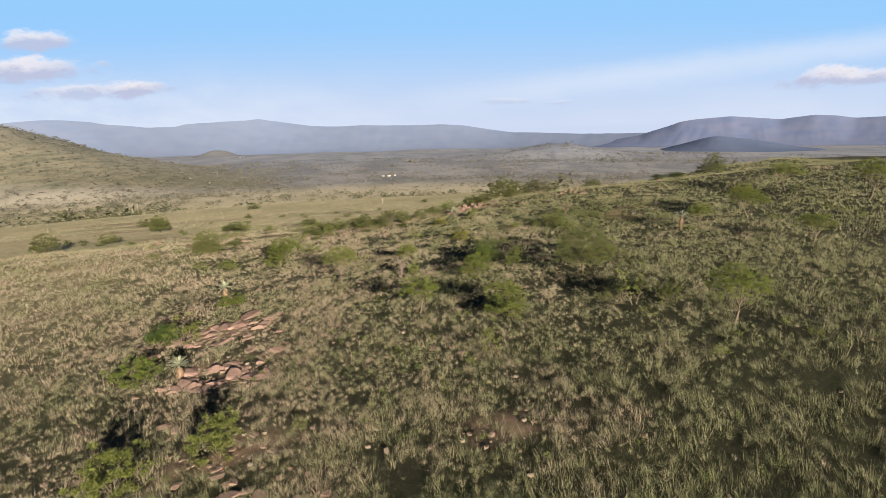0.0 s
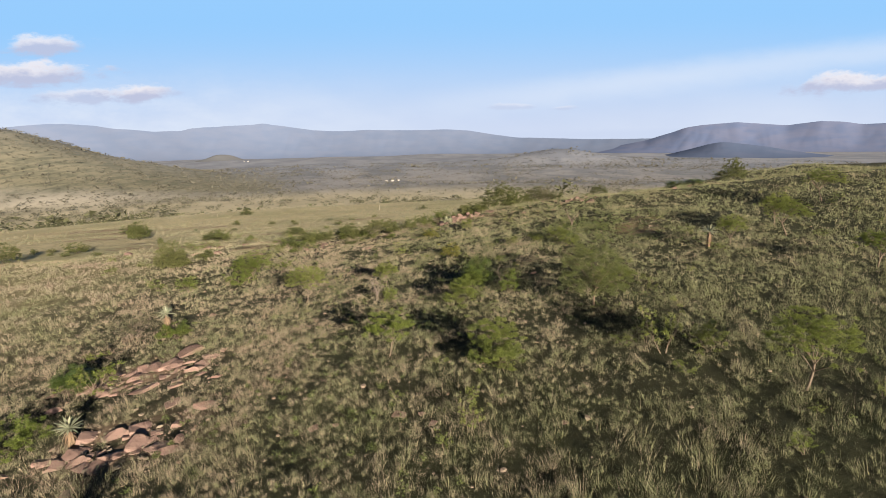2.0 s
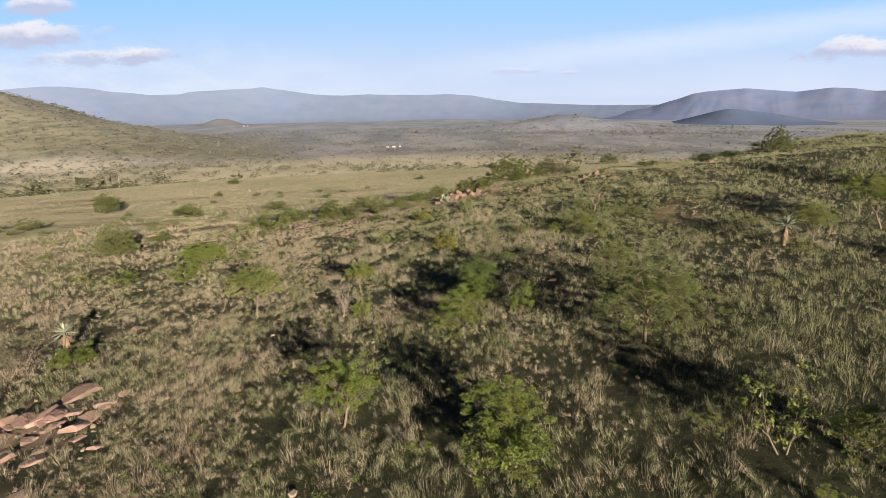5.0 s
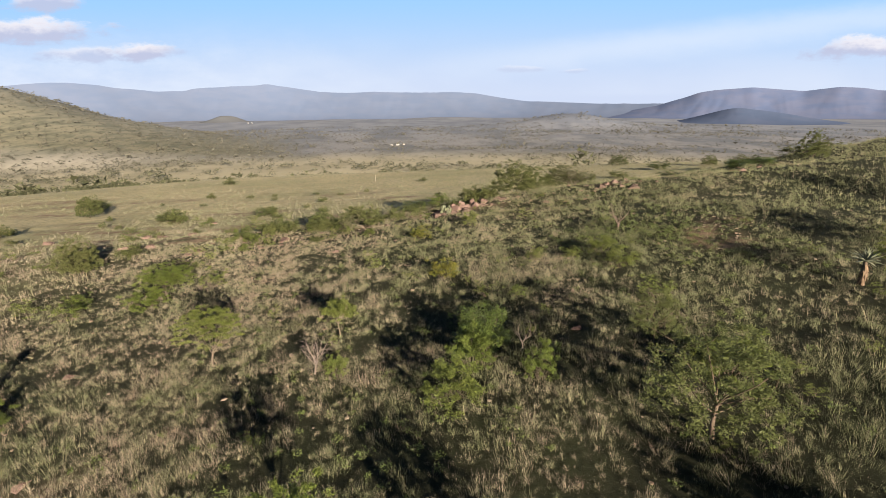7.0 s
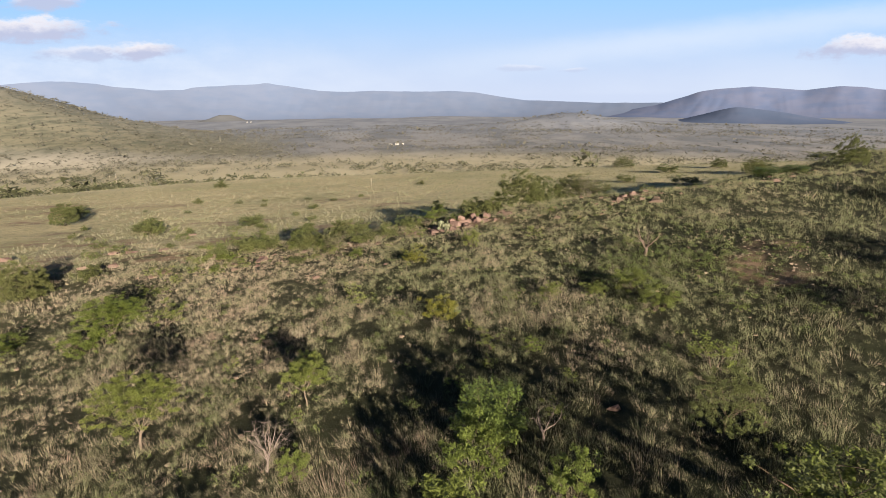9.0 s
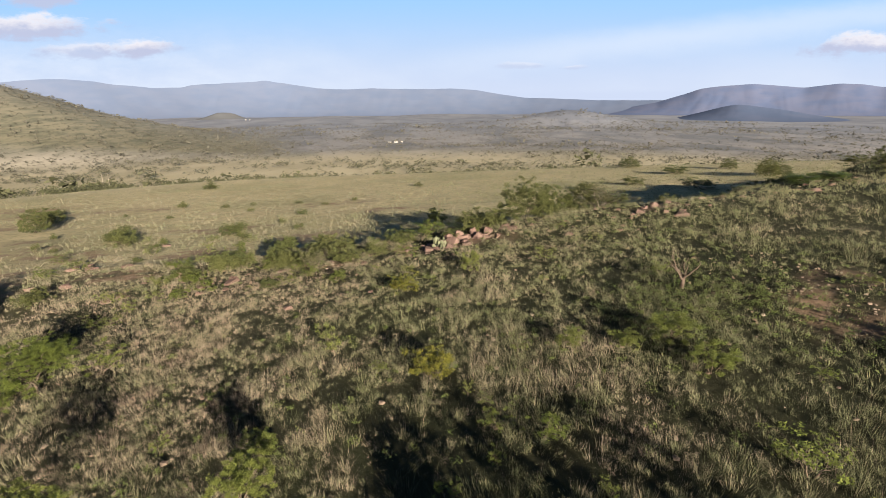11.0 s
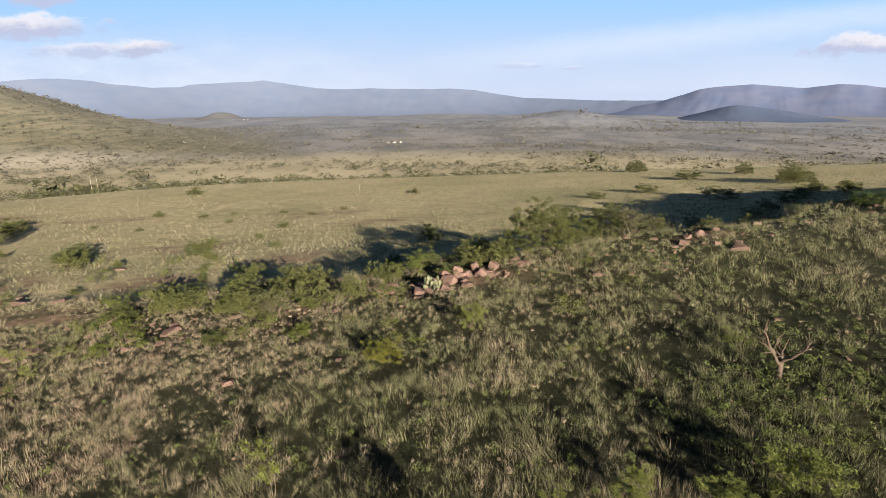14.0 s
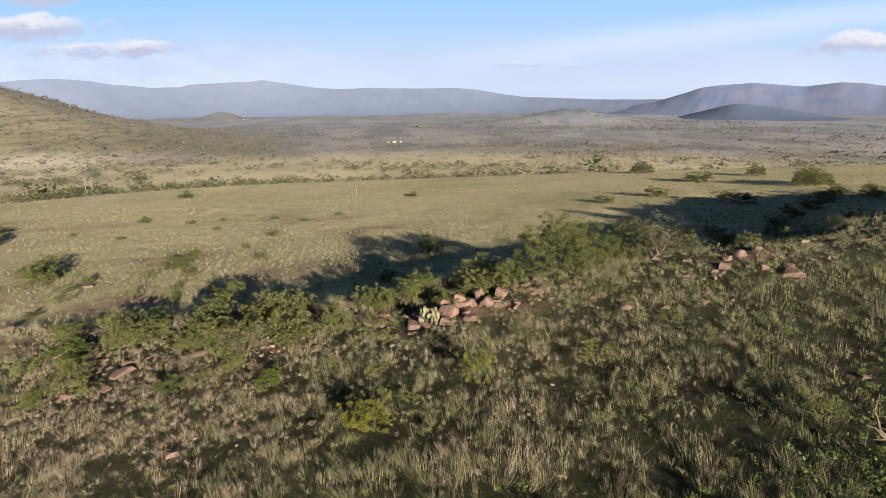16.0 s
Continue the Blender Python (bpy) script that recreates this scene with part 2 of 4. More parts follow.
# the blue in these four is aerial haze, held in the base colour
KNOLL = material("hazy_knoll", hazed_ridge_colour((0.103, 0.108, 0.121), (0.083, 0.090, 0.104)), 1.0, 0.0, None, 0.0)
FAR_HAZE_BLUE = material("far_range", hazed_ridge_colour((0.086, 0.110, 0.176), (0.078, 0.104, 0.172)), 1.0, 0.0, None, 0.0)
TABLE_HAZE_BLUE = material("table_mountain", hazed_ridge_colour((0.086, 0.104, 0.176), (0.070, 0.094, 0.172)), 1.0, 0.0, None, 0.0)
HILL_HAZE_BLUE = material("bushy_hill", hazed_ridge_colour((0.066, 0.086, 0.146), (0.058, 0.080, 0.140)), 1.0, 0.0, None, 0.0)


# ---- the lie of the land ----
def smooth(a, b, v):
    v = np.clip((v - a) / (b - a), 0, 1)
    return v * v * (3 - 2 * v)


def lattice(ix, iy, seed):
    k = np.sin(ix * 127.1 + iy * 311.7 + seed * 74.7) * 43758.5453
    return k - np.floor(k)


def ripple(x, y, size, seed=0):
    """Smooth value noise from -1 to 1, bumps about size metres apart."""
    x, y = np.asarray(x, float) / size, np.asarray(y, float) / size
    ix, iy = np.floor(x), np.floor(y)
    fx, fy = x - ix, y - iy
    fx, fy = fx * fx * (3 - 2 * fx), fy * fy * (3 - 2 * fy)
    a = lattice(ix, iy, seed) * (1 - fx) + lattice(ix + 1, iy, seed) * fx
    b = lattice(ix, iy + 1, seed) * (1 - fx) + lattice(ix + 1, iy + 1, seed) * fx
    return (a * (1 - fy) + b * fy) * 2 - 1


def shoulder(x, y):
    """The hillside that the camera crosses: it falls to the left and ends in a rocky rim."""
    u, v = np.clip(x, -70, 75) / 10, (np.clip(y, -20, 125) - 60) / 10
    u = np.where(u < -2, -2 + (u + 2) * 0.35, u)
    w = np.clip(u, -9, 4)
    h = -1.919 + 1.392 * u - 0.076 * u * u - 0.010 * w ** 3 - 0.014 * v + 0.026 * np.clip(u, -5, 5) * v - 0.015 * v * v
    h = h + np.where(u > 4, (u - 4) * 0.25, 0)
    return h + 0.7 * np.exp(-((y - 93) / 5) ** 2) * smooth(0, 14, x)


def bench(x, y):
    """The grassy plain below the rim."""
    u, v = np.clip(x, -260, 160) / 100, (np.clip(y, 60, 240) - 150) / 100
    return -9.623 + 4.487 * u - 0.069 * u * u - 8.525 * v - 1.094 * u * v + 1.439 * v * v


def rim(x):
    return 97 + np.clip((x - 26) * 0.45, 0, 24) + 1.2 * np.sin(x * 0.35)


HILL_BEARING = [-180, -120, -80, -55, -45, -38, -34.3, -30.4, -26.1, -21.3, -18.3, -15, 180]
HILL_SLOPE = [-6, -3, 2.5, 2.6, 1.9, 1.3, 0.17, -1.11, -2.41, -3.5, -4.2, -6, -6]


def ground(x, y):
    x, y = np.asarray(x, float), np.asarray(y, float)
    h = shoulder(x, y)
    h = h + (bench(x, y) - h) * np.maximum(smooth(rim(x) - 2, rim(x) + 9, y), smooth(-24, -42, x) * smooth(72, 110, y))
    d = np.hypot(x, y)
    low = np.interp(d, [0, 240, 330, 400, 550, 820, 1300, 2800, 4900], [-10, -18, -33, -43, -57, -75, -92, -115, -128])
    low = low + 1.5 * ripple(x, y, 90, 3) + smooth(900, 2000, d) * 7 * ripple(x, y, 420, 4)
    h = h + (low - h) * smooth(225, 330, np.hypot(np.minimum(x, 0) * 0.8, y))
    # the long hill beyond the plain: its crest seen from the hillside, by bearing
    ex, ey = x - 3, y - 48
    b, r = np.degrees(np.arctan2(ex, ey)), np.hypot(ex, ey)
    crest = 12 + 1480 * np.tan(np.radians(np.interp(b, HILL_BEARING, HILL_SLOPE)))
    face = np.clip((r - 900) / 580, 0, 1) ** 1.15 * (1 - 0.55 * smooth(1500, 2400, r))
    up = np.maximum(crest + 92, 0) * face * smooth(2600, 1900, r)
    up = up * (1 + 0.10 * ripple(x, y, 160, 7) * smooth(950, 1150, r))
    h = h + up
    # a stony knoll and low rises on the valley floor
    for cx, cy, top, wide in ((545, 2450, 38, 190), (640, 2480, 20, 420), (-1200, 3300, 8, 420)):
        h = h + top * np.exp(-(((x - cx) / wide) ** 2 + ((y - cy) / (wide * 0.8)) ** 2))
    near = smooth(300, 150, d)
    return h + near * (0.16 * ripple(x, y, 5.5, 1) + 0.07 * ripple(x, y, 1.7, 2))


def level(x, y):
    return float(ground(x, y))


def stops(lo, hi, step, far_lo, far_hi, grow):
    inner = list(np.arange(lo, hi, step))
    s, v = step, inner[-1]
    while v < far_hi:
        s *= grow
        v += s
        inner.append(min(v, far_hi))
    s, v, outer = step, lo, []
    while v > far_lo:
        s *= grow
        v -= s
        outer.append(max(v, far_lo))
    return np.array(outer[::-1] + inner)


def sheet(name, verts, faces, mat, smooth_faces=True):
    me = bpy.data.meshes.new(name)
    me.from_pydata(verts.tolist() if hasattr(verts, "tolist") else verts, [], faces.tolist() if hasattr(faces, "tolist") else faces)
    me.materials.append(mat)
    if smooth_faces:
        me.polygons.foreach_set("use_smooth", np.ones(len(me.polygons), bool))
    me.update()
    return me


def grid_faces(nx, ny):
    i = np.arange(nx * ny).reshape(ny, nx)
    return np.stack([i[:-1, :-1], i[:-1, 1:], i[1:, 1:], i[1:, :-1]], -1).reshape(-1, 4)


def mark(me, name, values):
    me.attributes.new(name, "FLOAT", "POINT").data.foreach_set("value", np.asarray(values, np.float32))


# bare red soil: place and half-width
BARE = [(-41, 93, 5, 4), (-48, 100, 6, 4), (-58, 118, 7, 5), (-62, 128, 6, 3), (-85, 150, 14, 5), (-95, 168, 16, 5),
        (-26, 108, 7, 5), (-14, 118, 7, 6), (-45, 112, 9, 4), (-34, 132, 10, 5), (-6, 148, 10, 4), (-70, 172, 16, 5), (-110, 185, 20, 6), (-20, 165, 12, 4), (-30, 96, 5, 3), (-18, 45, 5, 3.5), (-15, 35, 4, 3.5), (-11, 25, 3, 3),
        (3, 23, 3, 2), (24, 69, 2.4, 3.2), (27, 73, 1.8, 2), (-6, 90, 3, 2), (6, 91, 5, 2.2), (24, 93.6, 4, 1.6)]


def bareness(x, y):
    b = np.zeros_like(np.asarray(x, float))
    for cx, cy, rx, ry in BARE:
        b = np.maximum(b, np.exp(-(((x - cx) / rx) ** 2 + ((y - cy) / ry) ** 2)))
    return smooth(0.25, 0.75, b + 0.25 * ripple(x, y, 2.5, 11))


def build_ground():
    xs, ys = stops(-45, 60, 1.2, -4950, 4950, 1.06), stops(8, 112, 1.2, -1500, 4950, 1.06)
    gx, gy = np.meshgrid(xs, ys)
    gz = ground(gx, gy)
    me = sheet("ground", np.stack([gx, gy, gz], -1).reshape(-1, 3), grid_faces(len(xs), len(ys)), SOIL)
    mark(me, "bare", bareness(gx, gy).ravel())
    b = np.degrees(np.arctan2(gx - 3, gy - 48))
    knoll = 0.75 * np.exp(-(((gx - 545) / 150) ** 2 + ((gy - 2450) / 190) ** 2))
    mark(me, "hillside", np.maximum(knoll, smooth(940, 1080, np.hypot(gx - 3, gy - 48)) * smooth(-14, -20, b) * smooth(2400, 1900, np.hypot(gx, gy))).ravel())
    mark(me, "plain_zone", (smooth(0, 8, gy - rim(gx)) + smooth(-24, -50, gx) * (0.35 + 0.65 * smooth(84, 108, gy))).clip(0, 1).ravel())
    tagged(new("ground", me), "dry grassy savanna ground with patches of bare red soil", "ground", kind="structure")


build_ground()


def build_knoll(x, y, top, wide, seed):
    """A small stony hill that stands on the valley floor."""
    turns, rings = 56, 14
    a, r = np.meshgrid(np.linspace(0, 2 * np.pi, turns), np.linspace(0, 2.6 * wide, rings))
    gx, gy = x + r * np.cos(a), y + r * np.sin(a)
    bulge = np.exp(-(r / wide) ** 2) * (1 + 0.22 * ripple(gx, gy, wide * 0.6, seed))
    base = ground(x, y) - 5 - 30 * (r / (2.6 * wide)) ** 2
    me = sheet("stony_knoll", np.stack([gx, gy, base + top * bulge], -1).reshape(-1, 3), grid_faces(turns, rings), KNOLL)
    tagged(new("stony_knoll", me), "small bush-covered stony knoll on the valley floor, coloured grey-blue for haze", "hill", kind="structure")


build_knoll(-1290, 3340, 36, 115, 5)


def build_range(name, label, mat, d, bearing, slope, foot, depth, rough, seed, ridged, soft):
    """A mountain range whose skyline stands at the given slopes (degrees) by bearing, d metres off."""
    bs = np.linspace(bearing[0], bearing[-1], 420)
    rows = 26
    verts = np.zeros((rows, len(bs), 3))
    blur = np.hanning(soft)
    line = np.interp(np.linspace(bearing[0], bearing[-1], 420 + soft - 1), bearing, slope)
    sky = 12 + d * np.tan(np.radians(np.convolve(line, blur / blur.sum(), "valid")))
    jag = rough * (ripple(bs * 10, bs * 0, 9, seed) * 0.6 + ripple(bs * 10, bs * 0, 3.1, seed + 1) * 0.25)
    for i in range(rows):
        f = i / (rows - 1)
        spur = (1 - 2 * np.abs(ripple(bs * 10 + f * 26, f * 14 + bs * 2, 24, seed + 2))) * 0.6 + (1 - 2 * np.abs(ripple(bs * 10 - f * 12, f * 16 - bs * 2, 11, seed + 3))) * 0.28
        spur = spur + (1 - 2 * np.abs(ripple(bs * 10 + f * 7, f * 14, 5, seed + 4))) * 0.12
        r = d - depth * (1 - f) + depth * ridged * spur * np.sin(math.pi * f)
        z = foot + (sky - foot) * f ** 1.25 + jag * f ** 2
        verts[i] = np.stack([3 + r * np.sin(np.radians(bs)), 48 + r * np.cos(np.radians(bs)), z], -1)
    me = sheet(name, verts.reshape(-1, 3), grid_faces(len(bs), rows), mat)
    tagged(new(name, me), label, "mountain", kind="structure")


build_range("mountain_range", "long mountain range closing the valley, coloured blue for haze", FAR_HAZE_BLUE, 4650,
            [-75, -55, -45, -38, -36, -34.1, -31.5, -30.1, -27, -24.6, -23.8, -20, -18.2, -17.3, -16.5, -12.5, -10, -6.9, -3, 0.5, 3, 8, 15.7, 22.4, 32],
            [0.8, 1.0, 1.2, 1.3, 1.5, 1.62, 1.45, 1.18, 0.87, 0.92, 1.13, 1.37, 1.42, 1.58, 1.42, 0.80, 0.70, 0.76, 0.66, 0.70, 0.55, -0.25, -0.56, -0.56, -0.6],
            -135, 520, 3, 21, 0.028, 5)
build_range("table_mountain", "flat-topped mountain with ridged slopes, coloured blue for haze", TABLE_HAZE_BLUE, 4450,
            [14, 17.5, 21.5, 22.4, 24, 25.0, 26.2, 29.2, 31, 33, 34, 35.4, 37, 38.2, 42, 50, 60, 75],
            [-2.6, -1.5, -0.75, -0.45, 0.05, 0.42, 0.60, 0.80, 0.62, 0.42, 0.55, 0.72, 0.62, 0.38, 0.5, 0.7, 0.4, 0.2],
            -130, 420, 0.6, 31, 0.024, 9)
build_range("bushy_hill", "low bush-covered hill before the mountain, coloured dark blue for haze", HILL_HAZE_BLUE, 3500,
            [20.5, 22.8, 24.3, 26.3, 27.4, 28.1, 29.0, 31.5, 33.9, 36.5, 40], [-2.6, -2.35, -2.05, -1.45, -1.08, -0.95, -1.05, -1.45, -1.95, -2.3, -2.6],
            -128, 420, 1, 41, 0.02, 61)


# ---- things ----
def part(name, bm, mat, parent, label=""):
    """Links a bmesh (or a finished mesh) as one part under a thing or a part."""
    if isinstance(bm, bpy.types.Mesh):
        me = bm
    else:
        me = bpy.data.meshes.new(name)
        bm.to_mesh(me)
        bm.free()
    if not me.materials:
        me.materials.append(mat)
    ob = new(name, me)
    ob.parent = parent
    if label:
        ob["label"] = label
    return ob


def tube(bm, pts, radii, sides=5):
    """A tapered limb through the points."""
    rings = []
    for i, p in enumerate(pts):
        way = (pts[min(i + 1, len(pts) - 1)] - pts[max(i - 1, 0)]).normalized()
        side = way.orthogonal().normalized()
        up = way.cross(side)
        rings.append([bm.verts.new(p + (side * math.cos(a) + up * math.sin(a)) * radii[i])
                      for a in (2 * math.pi * k / sides for k in range(sides))])
    for a, b in zip(rings, rings[1:]):
        for k in range(sides):
            bm.faces.new((a[k], a[(k + 1) % sides], b[(k + 1) % sides], b[k]))
    tip = bm.verts.new(pts[-1] + (pts[-1] - pts[-2]).normalized() * radii[-1])
    for k in range(sides):
        bm.faces.new((rings[-1][k], rings[-1][(k + 1) % sides], tip))
    for f in bm.faces:
        f.smooth = True


def limb(rng, start, way, length, bend, steps=4):
    pts, p, w = [start.copy()], start.copy(), way.normalized()
    for _ in range(steps):
        w = (w + Vector((rng.uniform(-1, 1), rng.uniform(-1, 1), rng.uniform(-0.6, 0.8))) * bend).normalized()
        p = p + w * (length / steps)
        pts.append(p.copy())
    return pts


def leaves(rng, clumps, per, size, flat):
    """Small leaf sprays scattered in flattened clumps; each a slender triangle."""
    verts, faces = [], []
    for c, r in clumps:
        for _ in range(int(1.55 * per * (0.7 + 0.6 * rng.random()))):
            v = Vector((rng.gauss(0, 1), rng.gauss(0, 1), rng.gauss(0, 1)))
            v = v.normalized() * r * rng.random() ** 0.45
            p = c + Vector((v.x, v.y, v.z * flat))
            a = rng.uniform(0, 2 * math.pi)
            s = size * rng.uniform(0.55, 1.3)
            out = Vector((math.cos(a), math.sin(a), rng.uniform(-0.5, 0.9)))
            side = out.cross(Vector((rng.uniform(-0.6, 0.6), rng.uniform(-0.6, 0.6), 1))).normalized() * s * 0.34
            k = len(verts)
            verts += [p - side, p + side, p + out * s]
            faces.append((k, k + 1, k + 2))
    return [tuple(v) for v in verts], faces


def woody(name, label, seed, height, width, mat, bark, stems, clear, clump_r, per, size, flat, top, category, fill=0, twigs=True):
    """A tree or shrub one metre-true in size: stems that fork twice and carry leaf clumps.
    clear: share of the height without leaves; top: how flat the crown's outline is (1 flat, 0 round)."""
    rng = random.Random(seed)
    base = new(name)
    base.empty_display_size = 0.2
    tagged(base, label, category)
    wood, clumps = bmesh.new(), []
    thick = 0.014 * height + 0.014
    for s in range(stems):
        a = 2 * math.pi * (s + rng.random() * 0.7) / stems
        lean = 0.15 if stems == 1 else rng.uniform(0.35, 0.8)
        foot = Vector((math.cos(a) * 0.05 * (stems > 1), math.sin(a) * 0.05 * (stems > 1), -0.12))
        fork = height * max(clear, 0.12) * rng.uniform(0.85, 1.15)
        trunk = limb(rng, foot, Vector((math.cos(a) * lean, math.sin(a) * lean, 1)), fork + 0.12, 0.16)
        r0 = thick / math.sqrt(stems)
        tube(wood, trunk, [r0 * (1.15 - 0.4 * i / 4) for i in range(5)], 6)
        boughs = max(3, int(7 / stems) + 1)
        for b in range(boughs):
            ba = 2 * math.pi * (b + rng.random()) / boughs if stems == 1 else a + rng.uniform(-1.1, 1.1)
            reach = width * 0.5 * rng.uniform(0.45, 0.95)
            rise = (height - fork) * (rng.uniform(0.6, 0.95) if top > 0.5 else rng.uniform(0.15, 0.95))
            start = trunk[-1] if rng.random() < 0.6 else trunk[-2]
            goal = Vector((math.cos(ba) * reach, math.sin(ba) * reach, rise))
            way = limb(rng, start, goal, goal.length * 0.8, 0.20)
            tube(wood, way, [r0 * (0.46 - 0.09 * i) for i in range(5)], 4)
            for t in range(3):
                w2 = Vector((rng.uniform(-1, 1), rng.uniform(-1, 1), rng.uniform(0.0, 0.9)))
                twig = limb(rng, way[2 + t % 3], w2, width * rng.uniform(0.12, 0.24), 0.25, 3)
                if twigs:
                    tube(wood, twig, [r0 * 0.22, r0 * 0.16, r0 * 0.11, r0 * 0.06], 3)
                p = twig[-1]
                p.z = min(p.z, height - clump_r * flat * 0.7)
                clumps.append((p, clump_r * rng.uniform(0.7, 1.25)))
    low, half = height * max(clear, 0.08), width * 0.5
    for _ in range(fill):
        a, q = rng.uniform(0, 2 * math.pi), math.sqrt(rng.random()) * 0.97
        dome = (1 - 0.42 * q ** 2.4) if top > 0.5 else math.sqrt(1 - q * q)
        z = low + (height - low) * (dome * rng.uniform(0.50, 1.0) if top > 0.5 else dome * rng.uniform(0.05, 1.0))
        clumps.append((Vector((math.cos(a) * q * half, math.sin(a) * q * half, z - clump_r * 0.4)), clump_r * rng.uniform(0.6, 1.2)))
    part("trunk", wood, bark, base)
    if per:
        v, f = leaves(rng, clumps, per, size, flat)
        part("crown", sheet("crown", v, f, mat, False), mat, base)
    return base


def acacia(seed, size=1.0):
    """size 1 is a small tree 3 m high; larger ones carry more leaf clumps, not larger leaves."""
    label = "small acacia tree with feathery light green crown" if size < 1.2 else "spreading acacia tree with thin trunk and feathery olive crown"
    return woody("acacia_tree", label, seed, 3.0 * size, 3.1 * size, LEAF, PALE_BARK, 1, 0.30, 0.22, 60, 0.070, 0.45, 0.8, "tree", int(90 * size ** 2))


def spread(protos, rows, height, width, group=""):
    """Copies of the prototypes at (x, y, height, width), each turned by chance."""
    rng = random.Random(len(rows) * 7 + len(protos))
    for i, (x, y, h, w) in enumerate(rows):
        p = protos[i % len(protos)]
        sw, sh = w / width, h / height
        m = pose(x, y, level(x, y), 0, 0, rng.uniform(0, 360)) @ Matrix.Diagonal((sw, sw, sh, 1))
        c = copy_thing(p, m)
        if group:
            c["group"] = group


def retire(protos):
    for p in protos:
        for o in (*p.children_recursive, p):
            bpy.data.objects.remove(o)


BUSH_A = [
    (-15.3, 22.7, 2.1, 3.2), (-11.1, 24.7, 2.1, 2.8), (-21.0, 35.8, 2.1, 3.2), (16.4, 36.2, 1.8, 1.8),
    (5.2, 37.2, 2.1, 3.2), (15.5, 49.3, 2.1, 3.2), (3.7, 49.5, 2.1, 3.0), (14.5, 49.7, 1.1, 1.5),
    (7.7, 50.4, 2.1, 1.7), (-20.2, 52.4, 1.6, 3.0), (4.7, 52.5, 2.1, 2.4), (-2.1, 53.5, 1.5, 1.3),
    (-3.6, 62.0, 1.3, 1.9), (15.6, 64.3, 1.7, 2.1), (12.8, 67.2, 1.1, 1.7), (15.0, 67.5, 1.9, 2.3),
    (10.3, 67.9, 1.1, 1.5), (-20.6, 69.7, 2.1, 3.2), (-28.0, 71.9, 1.1, 2.5), (-21.8, 75.2, 2.1, 3.2),
    (6.0, 82.5, 2.1, 1.6), (-4.6, 85.1, 0.9, 1.6),
]
BUSH_B = [
    (-36.6, 85.8, 2.1, 3.2), (-10.7, 86.3, 0.8, 1.8), (-32.6, 88.5, 1.7, 3.2), (-5.0, 90.5, 2.1, 3.2),
    (-2.1, 90.5, 2.0, 2.0), (-8.2, 91.0, 2.1, 2.5), (8.5, 93.4, 2.1, 3.0), (-16.8, 95.1, 1.9, 3.2),
    (-8.5, 96.3, 2.1, 3.1), (-12.6, 97.5, 2.1, 3.2), (-20.1, 98.7, 1.8, 3.2), (-15.3, 107.1, 2.1, 3.2),
    (-67.8, 112.4, 2.5, 4.2), (-41.9, 118.9, 2.9, 3.4), (36.6, 119.2, 2.4, 4.2), (-45.3, 123.2, 1.9, 5.2),
    (-28.6, 123.9, 1.9, 4.0), (2.8, 124.3, 3.1, 3.5), (-47.1, 126.7, 2.2, 4.8), (-29.8, 130.8, 1.5, 2.6),
    (-77.8, 153.8, 3.1, 5.9), (58.8, 158.6, 2.7, 7.2),
]
BUSH_C = [
    (81.1, 155.0, 2.8, 4.6), (79.8, 161.7, 2.6, 4.4), (75.0, 158.0, 2.2, 3.8), (85.0, 160.0, 2.4, 4.2), (70.0, 151.0, 2.0, 3.4),
    (-87.2, 165.9, 2.9, 6.7), (37.1, 167.3, 1.7, 4.1), (-58.9, 172.5, 1.8, 2.9), (50.3, 174.5, 2.3, 5.2),
    (-3.0, 200.8, 1.5, 3.1), (72.6, 202.8, 2.9, 7.6), (-73.6, 223.8, 2.9, 5.6), (-279.1, 475.1, 5.2, 14.0),
]
SAPLING_A = [
    (-21.2, 42.6, 3.3, 3.9),
    (3.3, 31.2, 1.9, 1.2), (3.4, 33.9, 1.1, 1.0), (14.1, 36.3, 3.3, 2.2), (13.7, 37.8, 1.9, 1.3),
    (15.5, 57.6, 2.0, 2.1), (7.8, 61.2, 1.0, 1.8), (6.1, 62.3, 1.1, 1.5), (-26.0, 67.9, 2.4, 2.7),
    (-30.2, 69.4, 2.1, 2.5), (-2.2, 71.2, 2.4, 1.9), (-16.8, 72.6, 2.1, 3.2), (0.5, 80.9, 1.1, 1.1),
    (11.8, 82.9, 1.5, 1.7), (-18.9, 86.3, 1.5, 2.4), (1.8, 93.9, 2.4, 3.2), (-12.7, 94.7, 1.1, 2.4),
    (2.5, 95.6, 2.1, 3.6), (8.7, 95.8, 1.7, 2.6),
]
ACACIA_A = [
    (18.3, 31.1, 3.9, 3.8), (5.1, 39.0, 2.3, 3.0), (-1.2, 41.0, 3.1, 3.1), 
    (34.7, 47.7, 2.9, 3.5),
    (-10.0, 56.9, 3.7, 4.1), (28.7, 57.1, 2.9, 2.7), (-2.9, 58.6, 2.4, 2.4), (35.7, 60.0, 3.7, 4.4),
    (52.6, 63.8, 5.1, 5.2), (36.9, 63.8, 3.7, 3.4), (-20.0, 71.6, 3.3, 5.0), (49.5, 75.0, 4.3, 4.9),
    (-35.0, 82.9, 4.2, 4.7), (-73.0, 101.3, 3.9, 5.3), (-70.7, 139.8, 4.9, 5.3), (85.7, 179.6, 4.8, 6.1),
    (90.3, 183.7, 3.7, 8.4), (93.3, 212.7, 3.8, 5.4),
]
ACACIA_B = [
    (71.7, 241.1, 4.4, 7.7),
]
